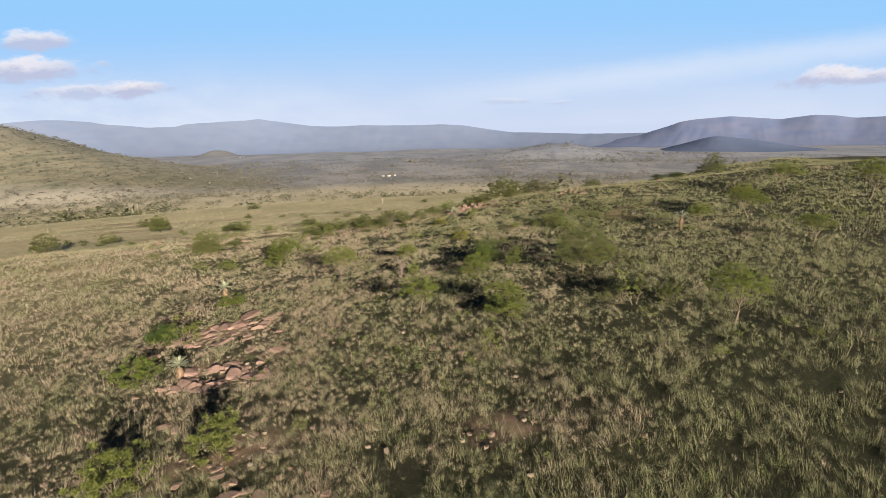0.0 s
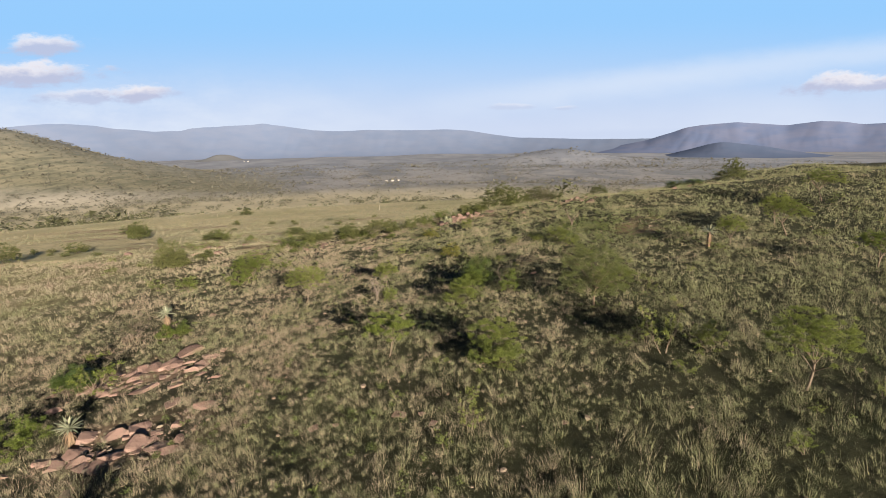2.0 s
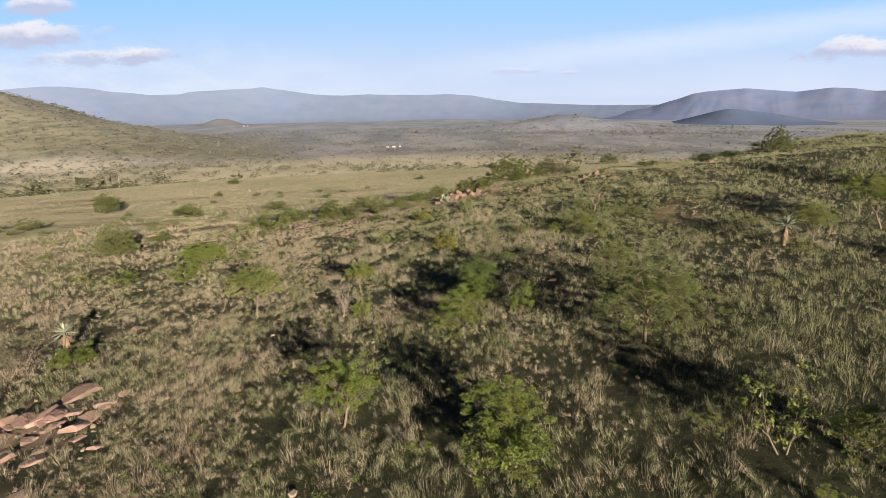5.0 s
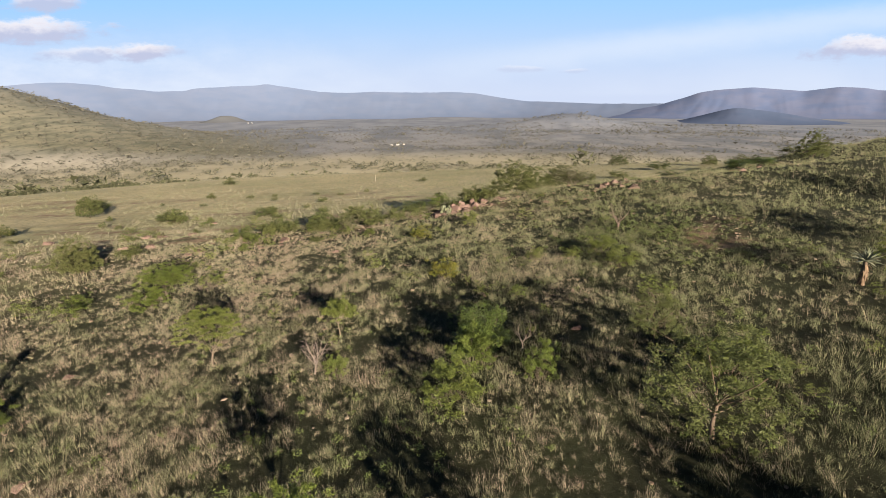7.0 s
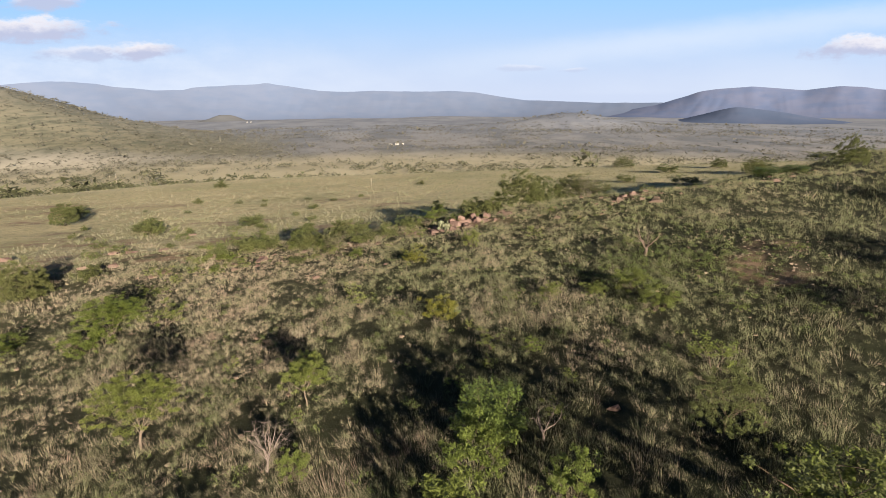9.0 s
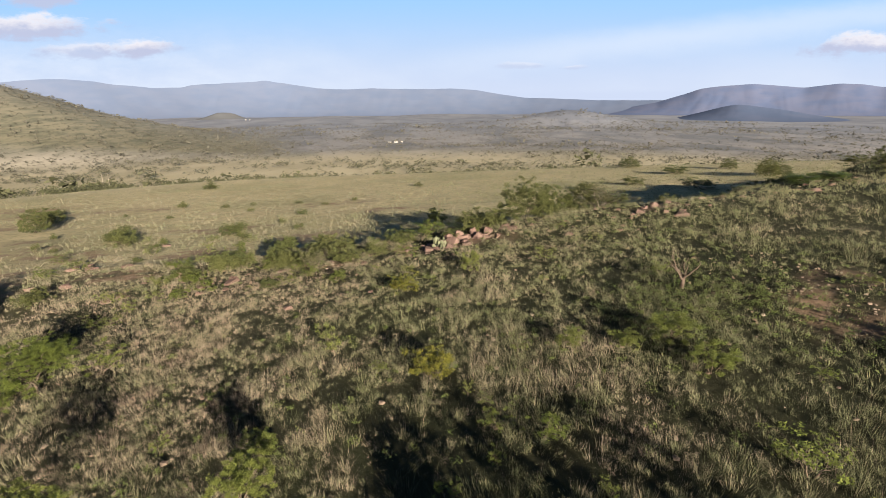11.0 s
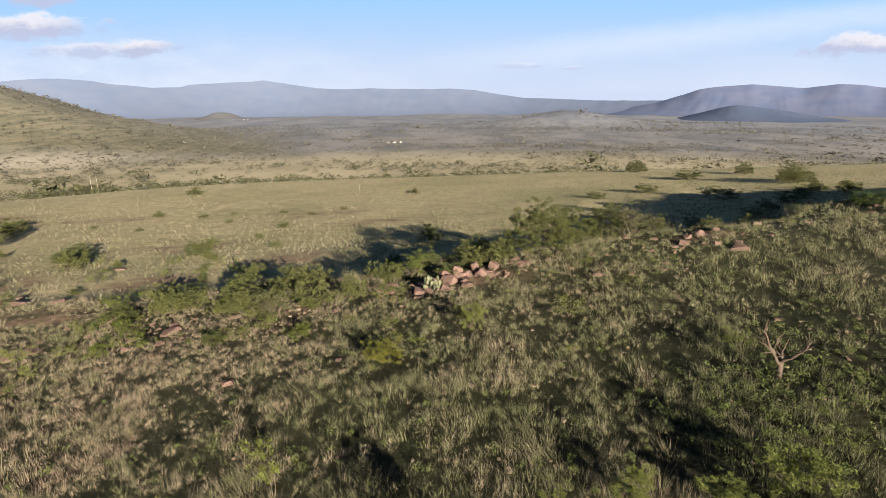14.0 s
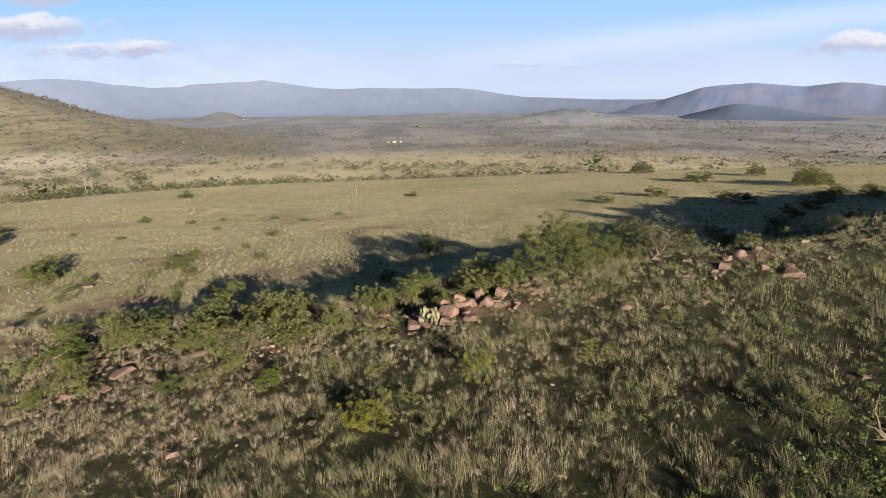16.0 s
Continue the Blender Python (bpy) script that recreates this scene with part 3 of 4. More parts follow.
YELLOW_A = [
    (3.4, 67.0, 2.0, 2.3), (1.2, 79.6, 1.5, 2.2),
]
DARK_A = [
    (-23.1, 43.8, 1.7, 2.7), (5.3, 54.7, 2.9, 2.7), (46.1, 101.5, 1.3, 3.2), (43.2, 101.8, 1.2, 3.4),
]
GREY_A = [
    (-24.2, 53.3, 2.1, 4.3), (-3.5, 54.1, 1.5, 1.2), (-7.4, 88.9, 2.4, 2.8), (19.5, 96.3, 3.3, 6.4),
    (32.4, 119.1, 3.1, 3.5),
]

RIDGE_TREES = [(12.0, 94.5, 4.4, 5.6), (15.0, 96.5, 3.6, 4.4), (18.6, 97.5, 3.4, 5.0), (53.2, 102.4, 4.0, 4.0)]
RIDGE_SHRUBS = [(0.6, 94.0, 1.4, 1.9), (9.2, 94.2, 1.5, 2.2), (21.5, 97.0, 1.7, 2.6), (-9.0, 94.0, 1.4, 2.2), (6.5, 96.0, 1.7, 2.6), (27.5, 98.5, 1.6, 2.8)]
RIM_SCRUB = [(44.0, 113.0, 2.0, 3.0), (49.0, 117.0, 2.4, 3.4), (52.0, 113.0, 2.2, 3.2), (55.5, 120.0, 2.6, 4.0), (60.0, 118.0, 2.3, 3.6), (63.0, 125.0, 2.8, 4.4), (68.0, 122.0, 2.6, 4.2), (72.0, 129.0, 3.0, 4.6), (58.0, 127.0, 2.4, 3.8), (77.0, 124.0, 2.6, 4.2),
             (57.0, 112.5, 1.6, 4.2), (63.5, 114.5, 1.8, 4.7), (69.0, 117.0, 1.9, 5.1), (46.0, 108.5, 1.1, 3.4), (38.0, 104.0, 0.9, 2.6)]
acacias, great = [acacia(s) for s in (1, 2, 3, 4, 5)], [acacia(s, 1.5) for s in (6, 7, 8)]
near = [r for r in ACACIA_A if r[1] < 80]
spread(acacias, [r for r in near if r[2] + r[3] < 7.4], 3.0, 3.1, "acacia trees on the hillside")
spread(great, [r for r in near if r[2] + r[3] >= 7.4], 4.5, 4.65, "acacia trees on the hillside")
retire(acacias + great)
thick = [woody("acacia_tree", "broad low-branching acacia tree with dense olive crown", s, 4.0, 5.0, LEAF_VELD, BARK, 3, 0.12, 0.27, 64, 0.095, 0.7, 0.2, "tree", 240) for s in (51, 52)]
spread(thick, RIDGE_TREES, 4.0, 5.0, "acacia trees along the rim")
spread(thick, [r for r in ACACIA_A if r[1] >= 80] + ACACIA_B, 4.0, 5.0, "acacia trees beyond the rim")
retire(thick)

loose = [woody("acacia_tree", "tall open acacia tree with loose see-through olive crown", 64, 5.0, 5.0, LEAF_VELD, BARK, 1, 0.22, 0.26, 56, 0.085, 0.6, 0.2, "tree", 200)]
spread(loose, [(12.9, 45.3, 5.3, 5.0), (13.6, 52.7, 3.3, 2.6)], 5.0, 5.0, "acacia trees on the hillside")
retire(loose)

bushes = [woody("shrub", "leafy green shrub branching from the ground in tall grass", s, 1.5, 2.0, LEAF_BUSH, BARK, 4, 0.1, 0.17, 52, 0.064, 0.6, 0.2, "shrub", 38)
          for s in (11, 12, 13, 14, 15)]
spread(bushes, BUSH_A, 1.5, 2.0, "shrubs on the hillside")
retire(bushes)
gold = [woody("yellowing_shrub", "small yellowing shrub in the grass", s, 1.5, 2.0, LEAF_YELLOW, BARK, 4, 0.1, 0.17, 30, 0.08, 0.6, 0.2, "shrub", 30) for s in (71, 72)]
spread(gold, YELLOW_A, 1.5, 2.0, "yellowing shrubs")
retire(gold)
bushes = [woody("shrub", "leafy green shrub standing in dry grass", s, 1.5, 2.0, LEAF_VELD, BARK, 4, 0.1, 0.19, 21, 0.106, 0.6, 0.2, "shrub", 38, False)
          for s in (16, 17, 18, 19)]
spread(bushes[1:], BUSH_B, 1.5, 2.0, "shrubs along the rim")
spread(bushes, RIDGE_SHRUBS, 1.5, 2.0, "shrubs along the rim")
spread(bushes, RIM_SCRUB, 1.5, 2.0, "shrubs along the rim")
spread(bushes[2:], BUSH_C, 1.5, 2.0, "shrubs on the plain")
rng = random.Random(99)
PLAIN_SMALL = [(30.0, 119.0, 1.6, 2.4), (34.0, 124.0, 1.8, 2.8), (39.0, 127.0, 1.5, 2.6), (44.0, 122.0, 1.9, 2.8), (49.0, 130.0, 1.8, 3.0), (56.0, 138.0, 2.2, 3.6), (24.0, 112.0, 1.7, 2.6), (64.0, 146.0, 2.4, 4.0), (-1.0, 112.0, 1.3, 2.0), (3.0, 108.0, 1.5, 2.2), (-8.0, 103.0, 1.4, 2.2), (10.0, 112.0, 1.6, 2.4)]
for _ in range(26):
    PLAIN_SMALL.append((rng.uniform(-80, -8), rng.uniform(102, 175), rng.uniform(0.7, 1.4), rng.uniform(1.0, 2.2)))
spread(bushes, PLAIN_SMALL, 1.5, 2.0, "shrubs on the plain")
rng = random.Random(88)
RIM_BUSHES = []
for _ in range(18):
    RIM_BUSHES.append((rng.uniform(-24, 10), rng.uniform(92, 97.5), rng.uniform(1.2, 2.1), rng.uniform(1.7, 3.0)))
for _ in range(18):
    x = rng.uniform(4, 48)
    RIM_BUSHES.append((x, float(rim(x)) + rng.uniform(2.5, 9.0), rng.uniform(1.0, 2.0), rng.uniform(1.8, 3.2)))
spread(bushes, RIM_BUSHES, 1.5, 2.0, "shrubs along the rim")
retire(bushes)

darks = [woody("evergreen_shrub", "dense dark green evergreen shrub with rounded crown", s, 2.2, 2.2, LEAF_DARK, BARK, 3, 0.12, 0.30, 95, 0.075, 0.95, 0.1, "shrub", 40)
         for s in (21, 22, 23)]
spread(darks, DARK_A, 2.2, 2.2, "evergreen shrubs")
retire(darks)

saplings = [woody("acacia_sapling", "sparse thin acacia sapling with few feathery leaves", s, 1.8, 1.8, LEAF, PALE_BARK, 2, 0.22, 0.17, 17, 0.080, 0.5, 0.3, "tree", 10)
            for s in (31, 32, 33, 34)]
spread(saplings, SAPLING_A, 1.8, 1.8, "acacia saplings")
rng = random.Random(77)
YOUNG = []
for _ in range(34):
    YOUNG.append((rng.uniform(-26, 8), rng.uniform(86, 99), rng.uniform(0.7, 1.5), rng.uniform(0.9, 1.8)))
for _ in range(40):
    YOUNG.append((rng.uniform(-9, 22), rng.uniform(24, 90), rng.uniform(0.5, 1.1), rng.uniform(0.6, 1.3)))
for _ in range(18):
    YOUNG.append((rng.uniform(24, 52), rng.uniform(45, 98), rng.uniform(0.7, 1.5), rng.uniform(0.9, 1.8)))
for _ in range(36):
    YOUNG.append((rng.uniform(-48, -16), rng.uniform(80, 122), rng.uniform(0.9, 1.9), rng.uniform(1.3, 2.6)))
spread(saplings, YOUNG, 1.8, 1.8, "acacia saplings")
retire(saplings)

greys = [woody("bare_shrub", "half-dead grey twiggy shrub with sparse dull leaves", s, 2.2, 2.6, LEAF_GREY, TWIG, 5, 0.12, 0.30, 16, 0.08, 0.8, 0.2, "shrub", 10)
         for s in (41, 42)]
spread(greys, GREY_A, 2.2, 2.6, "grey shrubs")
retire(greys)


# ---- rocks ----
def boulder_mesh(seed, flat, mat):
    rng = random.Random(seed)
    bm = bmesh.new()
    bmesh.ops.create_icosphere(bm, subdivisions=3, radius=0.5)
    cuts = []
    for k in range(9):
        a = k * math.pi / 2 + rng.uniform(-0.35, 0.35) if k < 5 else rng.uniform(0, 2 * math.pi)
        e = rng.uniform(-0.15, 0.25) if k < 5 else rng.uniform(0.35, 1.2)
        cuts.append((Vector((math.cos(a) * math.cos(e), math.sin(a) * math.cos(e), math.sin(e))), rng.uniform(0.24, 0.36)))
    cuts.append((Vector((rng.uniform(-0.2, 0.2), rng.uniform(-0.2, 0.2), 1)).normalized(), rng.uniform(0.22, 0.34)))
    for v in bm.verts:
        p = v.co * (1.25 + 0.22 * noise.noise(v.co * 2.4 + Vector((seed * 3.7, 0, 0))))
        for way, d in cuts:
            over = p.dot(way) - d
            if over > 0:
                p = p - way * over * 0.93
        p = p * (1 + 0.08 * noise.noise(v.co * 8 + Vector((0, seed, 0))))
        v.co = Vector((p.x, p.y * 0.85, p.z * flat))
    for f in bm.faces:
        f.smooth = False
    me = bpy.data.meshes.new("boulder")
    bm.to_mesh(me)
    bm.free()
    me.materials.append(mat)
    return me


ROUND_ROCKS, SLABS = [boulder_mesh(s, 0.72, ROCK) for s in range(1, 7)], [boulder_mesh(s, 0.40, SLAB) for s in range(7, 13)]


def boulders(rows, meshes, label, group, sink):
    rng = random.Random(len(rows))
    for i, (x, y, s) in enumerate(rows):
        s = min(s, 2.6) * rng.uniform(0.9, 1.15)
        ob = new("boulder", meshes[i % len(meshes)])
        ob.matrix_world = pose(x, y, level(x, y) + s * sink, rng.uniform(-14, 14), rng.uniform(-14, 14), rng.uniform(0, 360)) @ Matrix.Diagonal((s, s, s, 1))
        tagged(ob, label, "rock", group)


BOULDER_A = [
    (-6.0, 20.2, 0.73), (-4.7, 20.2, 0.72), (-7.6, 20.6, 1.13), (-9.2, 20.9, 1.16), (-7.1, 21.8, 0.77), (-10.3, 22.6, 1.13),
    (-13.7, 25.0, 0.69), (-14.6, 27.0, 0.61), (-9.4, 27.1, 0.69), (-14.6, 27.8, 0.99), (-15.7, 28.7, 1.54), (7.5, 30.9, 0.60),
    (-15.2, 31.1, 1.34), (1.6, 32.4, 0.82), (-15.1, 33.2, 1.68), (-11.5, 33.4, 1.36), (1.1, 33.5, 0.68), (-16.4, 33.6, 1.43),
    (-3.2, 33.6, 0.71), (-4.4, 33.7, 1.09), (-0.1, 33.7, 1.04), (-12.5, 34.1, 1.05), (-18.8, 34.3, 1.20), (-11.5, 34.6, 1.25),
    (-13.1, 34.9, 0.86), (-13.3, 35.7, 1.02), (-15.4, 42.0, 1.31), (-17.7, 42.3, 2.06), (-20.2, 42.3, 2.45), (-12.7, 42.6, 1.02),
    (-15.7, 43.0, 1.54), (-14.3, 43.6, 1.03), (-21.7, 43.7, 1.48),
]
BOULDER_B = [
    (-19.3, 44.6, 1.45), (-18.4, 46.0, 1.84), (-17.1, 46.1, 1.46), (-17.3, 48.2, 2.27), (16.1, 50.7, 0.96), (15.3, 53.3, 0.51),
    (10.5, 55.2, 0.67), (-19.3, 58.0, 1.11), (11.1, 78.6, 0.41), (21.4, 79.2, 0.59), (-0.9, 79.2, 0.61), (-7.3, 79.9, 1.17),
    (-13.2, 80.2, 0.55), (-1.4, 80.7, 0.64), (4.8, 87.1, 0.64), (-25.4, 87.3, 1.07), (-17.1, 87.3, 1.09), (-15.0, 87.6, 0.80),
    (16.9, 87.6, 0.69), (19.0, 87.8, 0.71), (14.8, 88.1, 1.03), (-24.7, 88.5, 1.53), (-3.0, 88.7, 1.17), (2.6, 88.8, 0.68),
    (1.0, 88.9, 1.14), (19.6, 88.9, 0.61), (-17.8, 89.0, 1.14), (-15.4, 89.4, 1.66), (4.9, 89.5, 1.14), (6.1, 89.6, 1.38),
    (13.4, 89.9, 0.71), (25.2, 90.2, 1.80), (-25.3, 90.3, 0.74),
]
BOULDER_C = [
    (0.6, 90.8, 1.45), (8.0, 90.8, 1.19), (-15.6, 90.9, 1.40), (-11.0, 91.0, 1.35), (25.6, 91.1, 0.97), (24.2, 91.3, 0.95),
    (-8.9, 91.6, 0.80), (-6.4, 91.6, 0.65), (6.3, 91.7, 1.21), (21.3, 91.7, 0.93), (28.4, 91.8, 0.58), (22.3, 92.1, 1.08),
    (9.6, 92.5, 0.75), (5.2, 92.6, 1.24), (-32.8, 92.9, 1.89), (-36.1, 93.0, 1.67), (20.7, 93.9, 0.83), (6.8, 94.2, 0.91),
    (18.8, 94.7, 0.83), (39.7, 94.8, 2.22), (-22.4, 94.8, 1.50), (7.9, 94.9, 0.79), (-30.8, 100.1, 1.59), (-37.9, 101.2, 2.34),
    (-51.5, 101.3, 2.03), (-35.7, 101.4, 2.01), (-37.4, 104.1, 1.19), (-34.8, 116.6, 1.52),
]

def strewn(seed, count, x0, y0, x1, y1, wide, small, large):
    """Rocks by chance along a line."""
    rng = random.Random(seed)
    rows = []
    for _ in range(count):
        f = rng.random()
        rows.append((x0 + (x1 - x0) * f + rng.gauss(0, wide), y0 + (y1 - y0) * f + rng.gauss(0, wide), small + (large - small) * rng.random() ** 2))
    return rows


boulders(strewn(1, 40, -21.5, 43.0, -14.5, 48.0, 1.1, 0.9, 2.5) + strewn(2, 28, -18.0, 33.5, -12.5, 36.5, 1.3, 0.8, 2.2) + strewn(3, 18, -15.5, 25.0, -8.0, 22.0, 1.5, 0.4, 1.1),
         SLABS, "flat pink sandstone slab half sunk in bare soil", "sandstone slabs of the outcrop", -0.05)
boulders(strewn(4, 30, 1.0, 90.0, 10.0, 92.5, 0.9, 0.5, 1.75) + strewn(5, 20, 16.0, 91.0, 30.0, 93.5, 1.4, 0.2, 0.7) + strewn(6, 16, 34.0, 96.5, 50.0, 102.0, 1.2, 0.4, 1.2)
         + strewn(7, 24, -24.0, 92.0, -8.0, 91.0, 1.8, 0.3, 0.9), ROUND_ROCKS, "weathered reddish sandstone boulder among grass", "boulders along the rim", -0.04)
boulders(BOULDER_A, SLABS, "flat pink sandstone slab half sunk in bare soil", "sandstone slabs of the outcrop", -0.05)
boulders(BOULDER_B, ROUND_ROCKS, "weathered reddish sandstone boulder among grass", "boulders along the rim", -0.04)
boulders(BOULDER_C, ROUND_ROCKS, "weathered reddish sandstone boulder among grass", "boulders along the rim", -0.04)


def pile(seed, rows):
    """Large blocks heaped on one another: each row is x, y, size and height of its foot above the soil."""
    rng = random.Random(seed)
    for k, (x, y, size, up) in enumerate(rows):
        ob = new("boulder", ROUND_ROCKS[k % len(ROUND_ROCKS)])
        ob.matrix_world = (pose(x, y, level(x, y) + up + size * 0.12, rng.uniform(-28, 28), rng.uniform(-28, 28), rng.uniform(0, 360))
                           @ Matrix.Diagonal((size, size * rng.uniform(0.75, 1.0), size * rng.uniform(0.8, 1.15), 1)))
        tagged(ob, "large pinkish sandstone block heaped in the rim outcrop", "rock", "heaped blocks of the rim outcrop")


pile(61, [(3.0, 90.4, 1.2, 0), (3.9, 91.2, 1.5, 0), (5.0, 90.8, 1.6, 0), (6.0, 91.6, 1.5, 0), (7.2, 91.4, 1.5, 0), (8.3, 92.3, 1.2, 0),
          (4.5, 91.6, 1.2, 0.5), (5.5, 91.7, 1.2, 0.55), (6.7, 92.0, 1.0, 0.45), (3.4, 89.5, 0.9, 0), (4.6, 89.6, 1.0, 0), (5.9, 90.2, 0.9, 0), (2.1, 91.3, 0.9, 0)])
pile(62, [(23.0, 93.4, 1.2, -0.15), (24.1, 93.9, 1.4, -0.1), (25.6, 94.6, 1.1, -0.15), (29.4, 95.9, 1.2, -0.2), (32.2, 97.0, 1.0, -0.2), (15.3, 91.3, 0.9, -0.2), (12.2, 91.8, 1.0, -0.15)])


def pebbles(count, seed):
    """Loose stones on the bare ground, as one mesh."""
    rs = np.random.RandomState(seed)
    x, y = rs.uniform(-26, 48, count), rs.uniform(15, 100, count)
    stony = np.exp(-(((x - 24.5) / 5) ** 2 + ((y - 69.5) / 6) ** 2))
    keep = rs.uniform(0, 1, count) < bareness(x, y) * 0.9 + 0.03 + 0.7 * stony
    x, y = x[keep], y[keep]
    n = len(x)
    s = (0.04 + 0.15 * rs.uniform(0, 1, n) ** 2.5) * (1 - 0.30 * smooth(14, 22, x))
    unit = np.array([(1, 0, 0), (0, 1, 0), (-1, 0, 0), (0, -1, 0), (0.6, 0.6, 0.6), (-0.6, 0.5, 0.6), (-0.5, -0.6, 0.6), (0.6, -0.5, 0.6)])
    turn = rs.uniform(0, 2 * np.pi, n)
    v = unit[None] * rs.uniform(0.65, 1.3, (n, 8, 1)) * s[:, None, None]
    vx = v[..., 0] * np.cos(turn)[:, None] - v[..., 1] * np.sin(turn)[:, None] * 0.8 + x[:, None]
    vy = v[..., 0] * np.sin(turn)[:, None] + v[..., 1] * np.cos(turn)[:, None] * 0.8 + y[:, None]
    vz = v[..., 2] + ground(x, y)[:, None]
    face = np.array([(0, 1, 4), (1, 5, 4), (1, 2, 5), (2, 6, 5), (2, 3, 6), (3, 7, 6), (3, 0, 7), (0, 4, 7), (4, 5, 6), (4, 6, 7)])
    faces = (np.arange(n)[:, None, None] * 8 + face[None]).reshape(-1, 3)
    me = sheet("loose_stones", np.stack([vx, vy, vz], -1).reshape(-1, 3), faces, STONE, False)
    tagged(new("loose_stones", me), "small pale red stones scattered on bare ground", "stones", kind="stuff")


pebbles(26000, 9)


# ---- single plants ----
def blade_fan(bm, rng, centre, count, length, wide, rise_lo, rise_hi, droop):
    """Thick pointed leaves round a centre."""
    for k in range(count):
        a, e = 2 * math.pi * (k * 0.382 + rng.random() * 0.1), radians(rng.uniform(rise_lo, rise_hi))
        out = Vector((math.cos(a) * math.cos(e), math.sin(a) * math.cos(e), math.sin(e)))
        side = Vector((-math.sin(a), math.cos(a), 0)) * wide * 0.5
        s = length * rng.uniform(0.8, 1.15)
        down = Vector((0, 0, -droop * s))
        mid, tip = centre + out * s * 0.55, centre + out * s + down
        up = out.cross(side).normalized() * wide * 0.18
        r = [bm.verts.new(p) for p in (centre - side * 0.7, centre + side * 0.7, mid + side + up, mid - side + up, mid - up * 1.5, tip, centre - up)]
        for f in ((0, 1, 2, 3), (3, 2, 5), (0, 3, 4, 6), (2, 1, 6, 4), (3, 5, 4), (2, 4, 5)):
            bm.faces.new([r[i] for i in f])


def aloe(x, y, height, seed, label):
    rng = random.Random(seed)
    base = new("tree_aloe")
    base.matrix_world = pose(x, y, level(x, y), 0, 0, rng.uniform(0, 360))
    tagged(base, label, "succulent", "tree aloes")
    stem = bmesh.new()
    tube(stem, [Vector((0, 0, -0.1)), Vector((0.02, 0, height * 0.4)), Vector((0, 0.02, height * 0.8))], [0.13, 0.11, 0.10], 7)
    part("stem", stem, BARK, base)
    dry = bmesh.new()
    for i in range(9):
        blade_fan(dry, rng, Vector((0, 0, height * (0.16 + 0.07 * i))), 9, 0.38 + 0.02 * i, 0.09, -70, -35, 0.25)
    part("dry_leaf_skirt", dry, SKIRT, base, "skirt of dry brown leaves")
    fan = bmesh.new()
    for lo, hi, n, s in ((-15, 15, 13, 0.84), (15, 45, 12, 0.86), (45, 80, 8, 0.74)):
        blade_fan(fan, rng, Vector((0, 0, height * 0.82)), n, s, 0.12, lo, hi, 0.05)
    part("leaf_rosette", fan, ALOE, base, "grey-green spiky rosette")


aloe(-21.4, 53.6, 2.35, 1, "tall aloe with grey-green rosette and dry leaf skirt")
aloe(26.8, 57.3, 1.75, 2, "stout aloe with thick skirt of dry leaves")
aloe(-18.0, 35.7, 1.25, 3, "low aloe with spiky rosette between pink rocks")


def prickly_pear(x, y):
    rng = random.Random(5)
    base = new("prickly_pear")
    base.matrix_world = pose(x, y, level(x, y))
    tagged(base, "pale prickly pear cactus growing between red boulders", "cactus")
    spots = [(Vector((0.3 * k - 0.45, rng.uniform(-0.15, 0.15), 0.25)), 0.24) for k in range(4)]
    for p, r in list(spots):
        for _ in range(2):
            spots.append((p + Vector((rng.uniform(-0.22, 0.22), rng.uniform(-0.2, 0.2), rng.uniform(0.32, 0.42))), r * 0.85))
    for p, r in spots[4:10]:
        spots.append((p + Vector((rng.uniform(-0.2, 0.2), rng.uniform(-0.15, 0.15), 0.3)), r * 0.75))
    for p, r in spots:
        bm = bmesh.new()
        bmesh.ops.create_icosphere(bm, subdivisions=2, radius=r)
        bm.transform(Matrix.Translation(p) @ pose(0, 0, 0, rng.uniform(-25, 25), rng.uniform(-25, 25), rng.uniform(-60, 60)) @ Matrix.Diagonal((0.78, 0.16, 1.1, 1)))
        for f in bm.faces:
            f.smooth = True
        part("pad", bm, CACTUS, base)


prickly_pear(3.6, 89.6)


def snag(name, label, x, y, height, seed, forks, spread_out, mat, droop=0.0, category="tree", girth=0.05):
    """A leafless tree: a short twisted trunk with forking limbs."""
    rng = random.Random(seed)
    base = new(name)
    base.matrix_world = pose(x, y, level(x, y), 0, 0, rng.uniform(0, 360))
    tagged(base, label, category)
    bm = bmesh.new()
    trunk = limb(rng, Vector((0, 0, -0.1)), Vector((0.15, 0.1, 1)), height * 0.34, 0.22)
    r0 = girth * height
    tube(bm, trunk, [r0 * (1.3 - 0.12 * i) for i in range(5)], 7)
    part("trunk", bm, mat, base)
    for k in range(forks):
        a = 2 * math.pi * (k + 0.5 * rng.random()) / forks
        bm = bmesh.new()
        way = Vector((math.cos(a) * spread_out, math.sin(a) * spread_out, 0.9 - droop))
        main = limb(rng, trunk[-1 - (k % 2)], way, height * rng.uniform(0.5, 0.75), 0.38, 6)
        tube(bm, main, [r0 * (0.75 - 0.105 * i) for i in range(7)], 6)
        for j in (2, 3, 4, 5, 6):
            w = Vector((rng.uniform(-1, 1), rng.uniform(-1, 1), rng.uniform(-0.1, 1) - droop * 2))
            sub = limb(rng, main[j], w, height * rng.uniform(0.15, 0.35), 0.4, 4)
            tube(bm, sub, [r0 * 0.26, r0 * 0.2, r0 * 0.15, r0 * 0.1, r0 * 0.05], 4)
        part("branch", bm, mat, base)


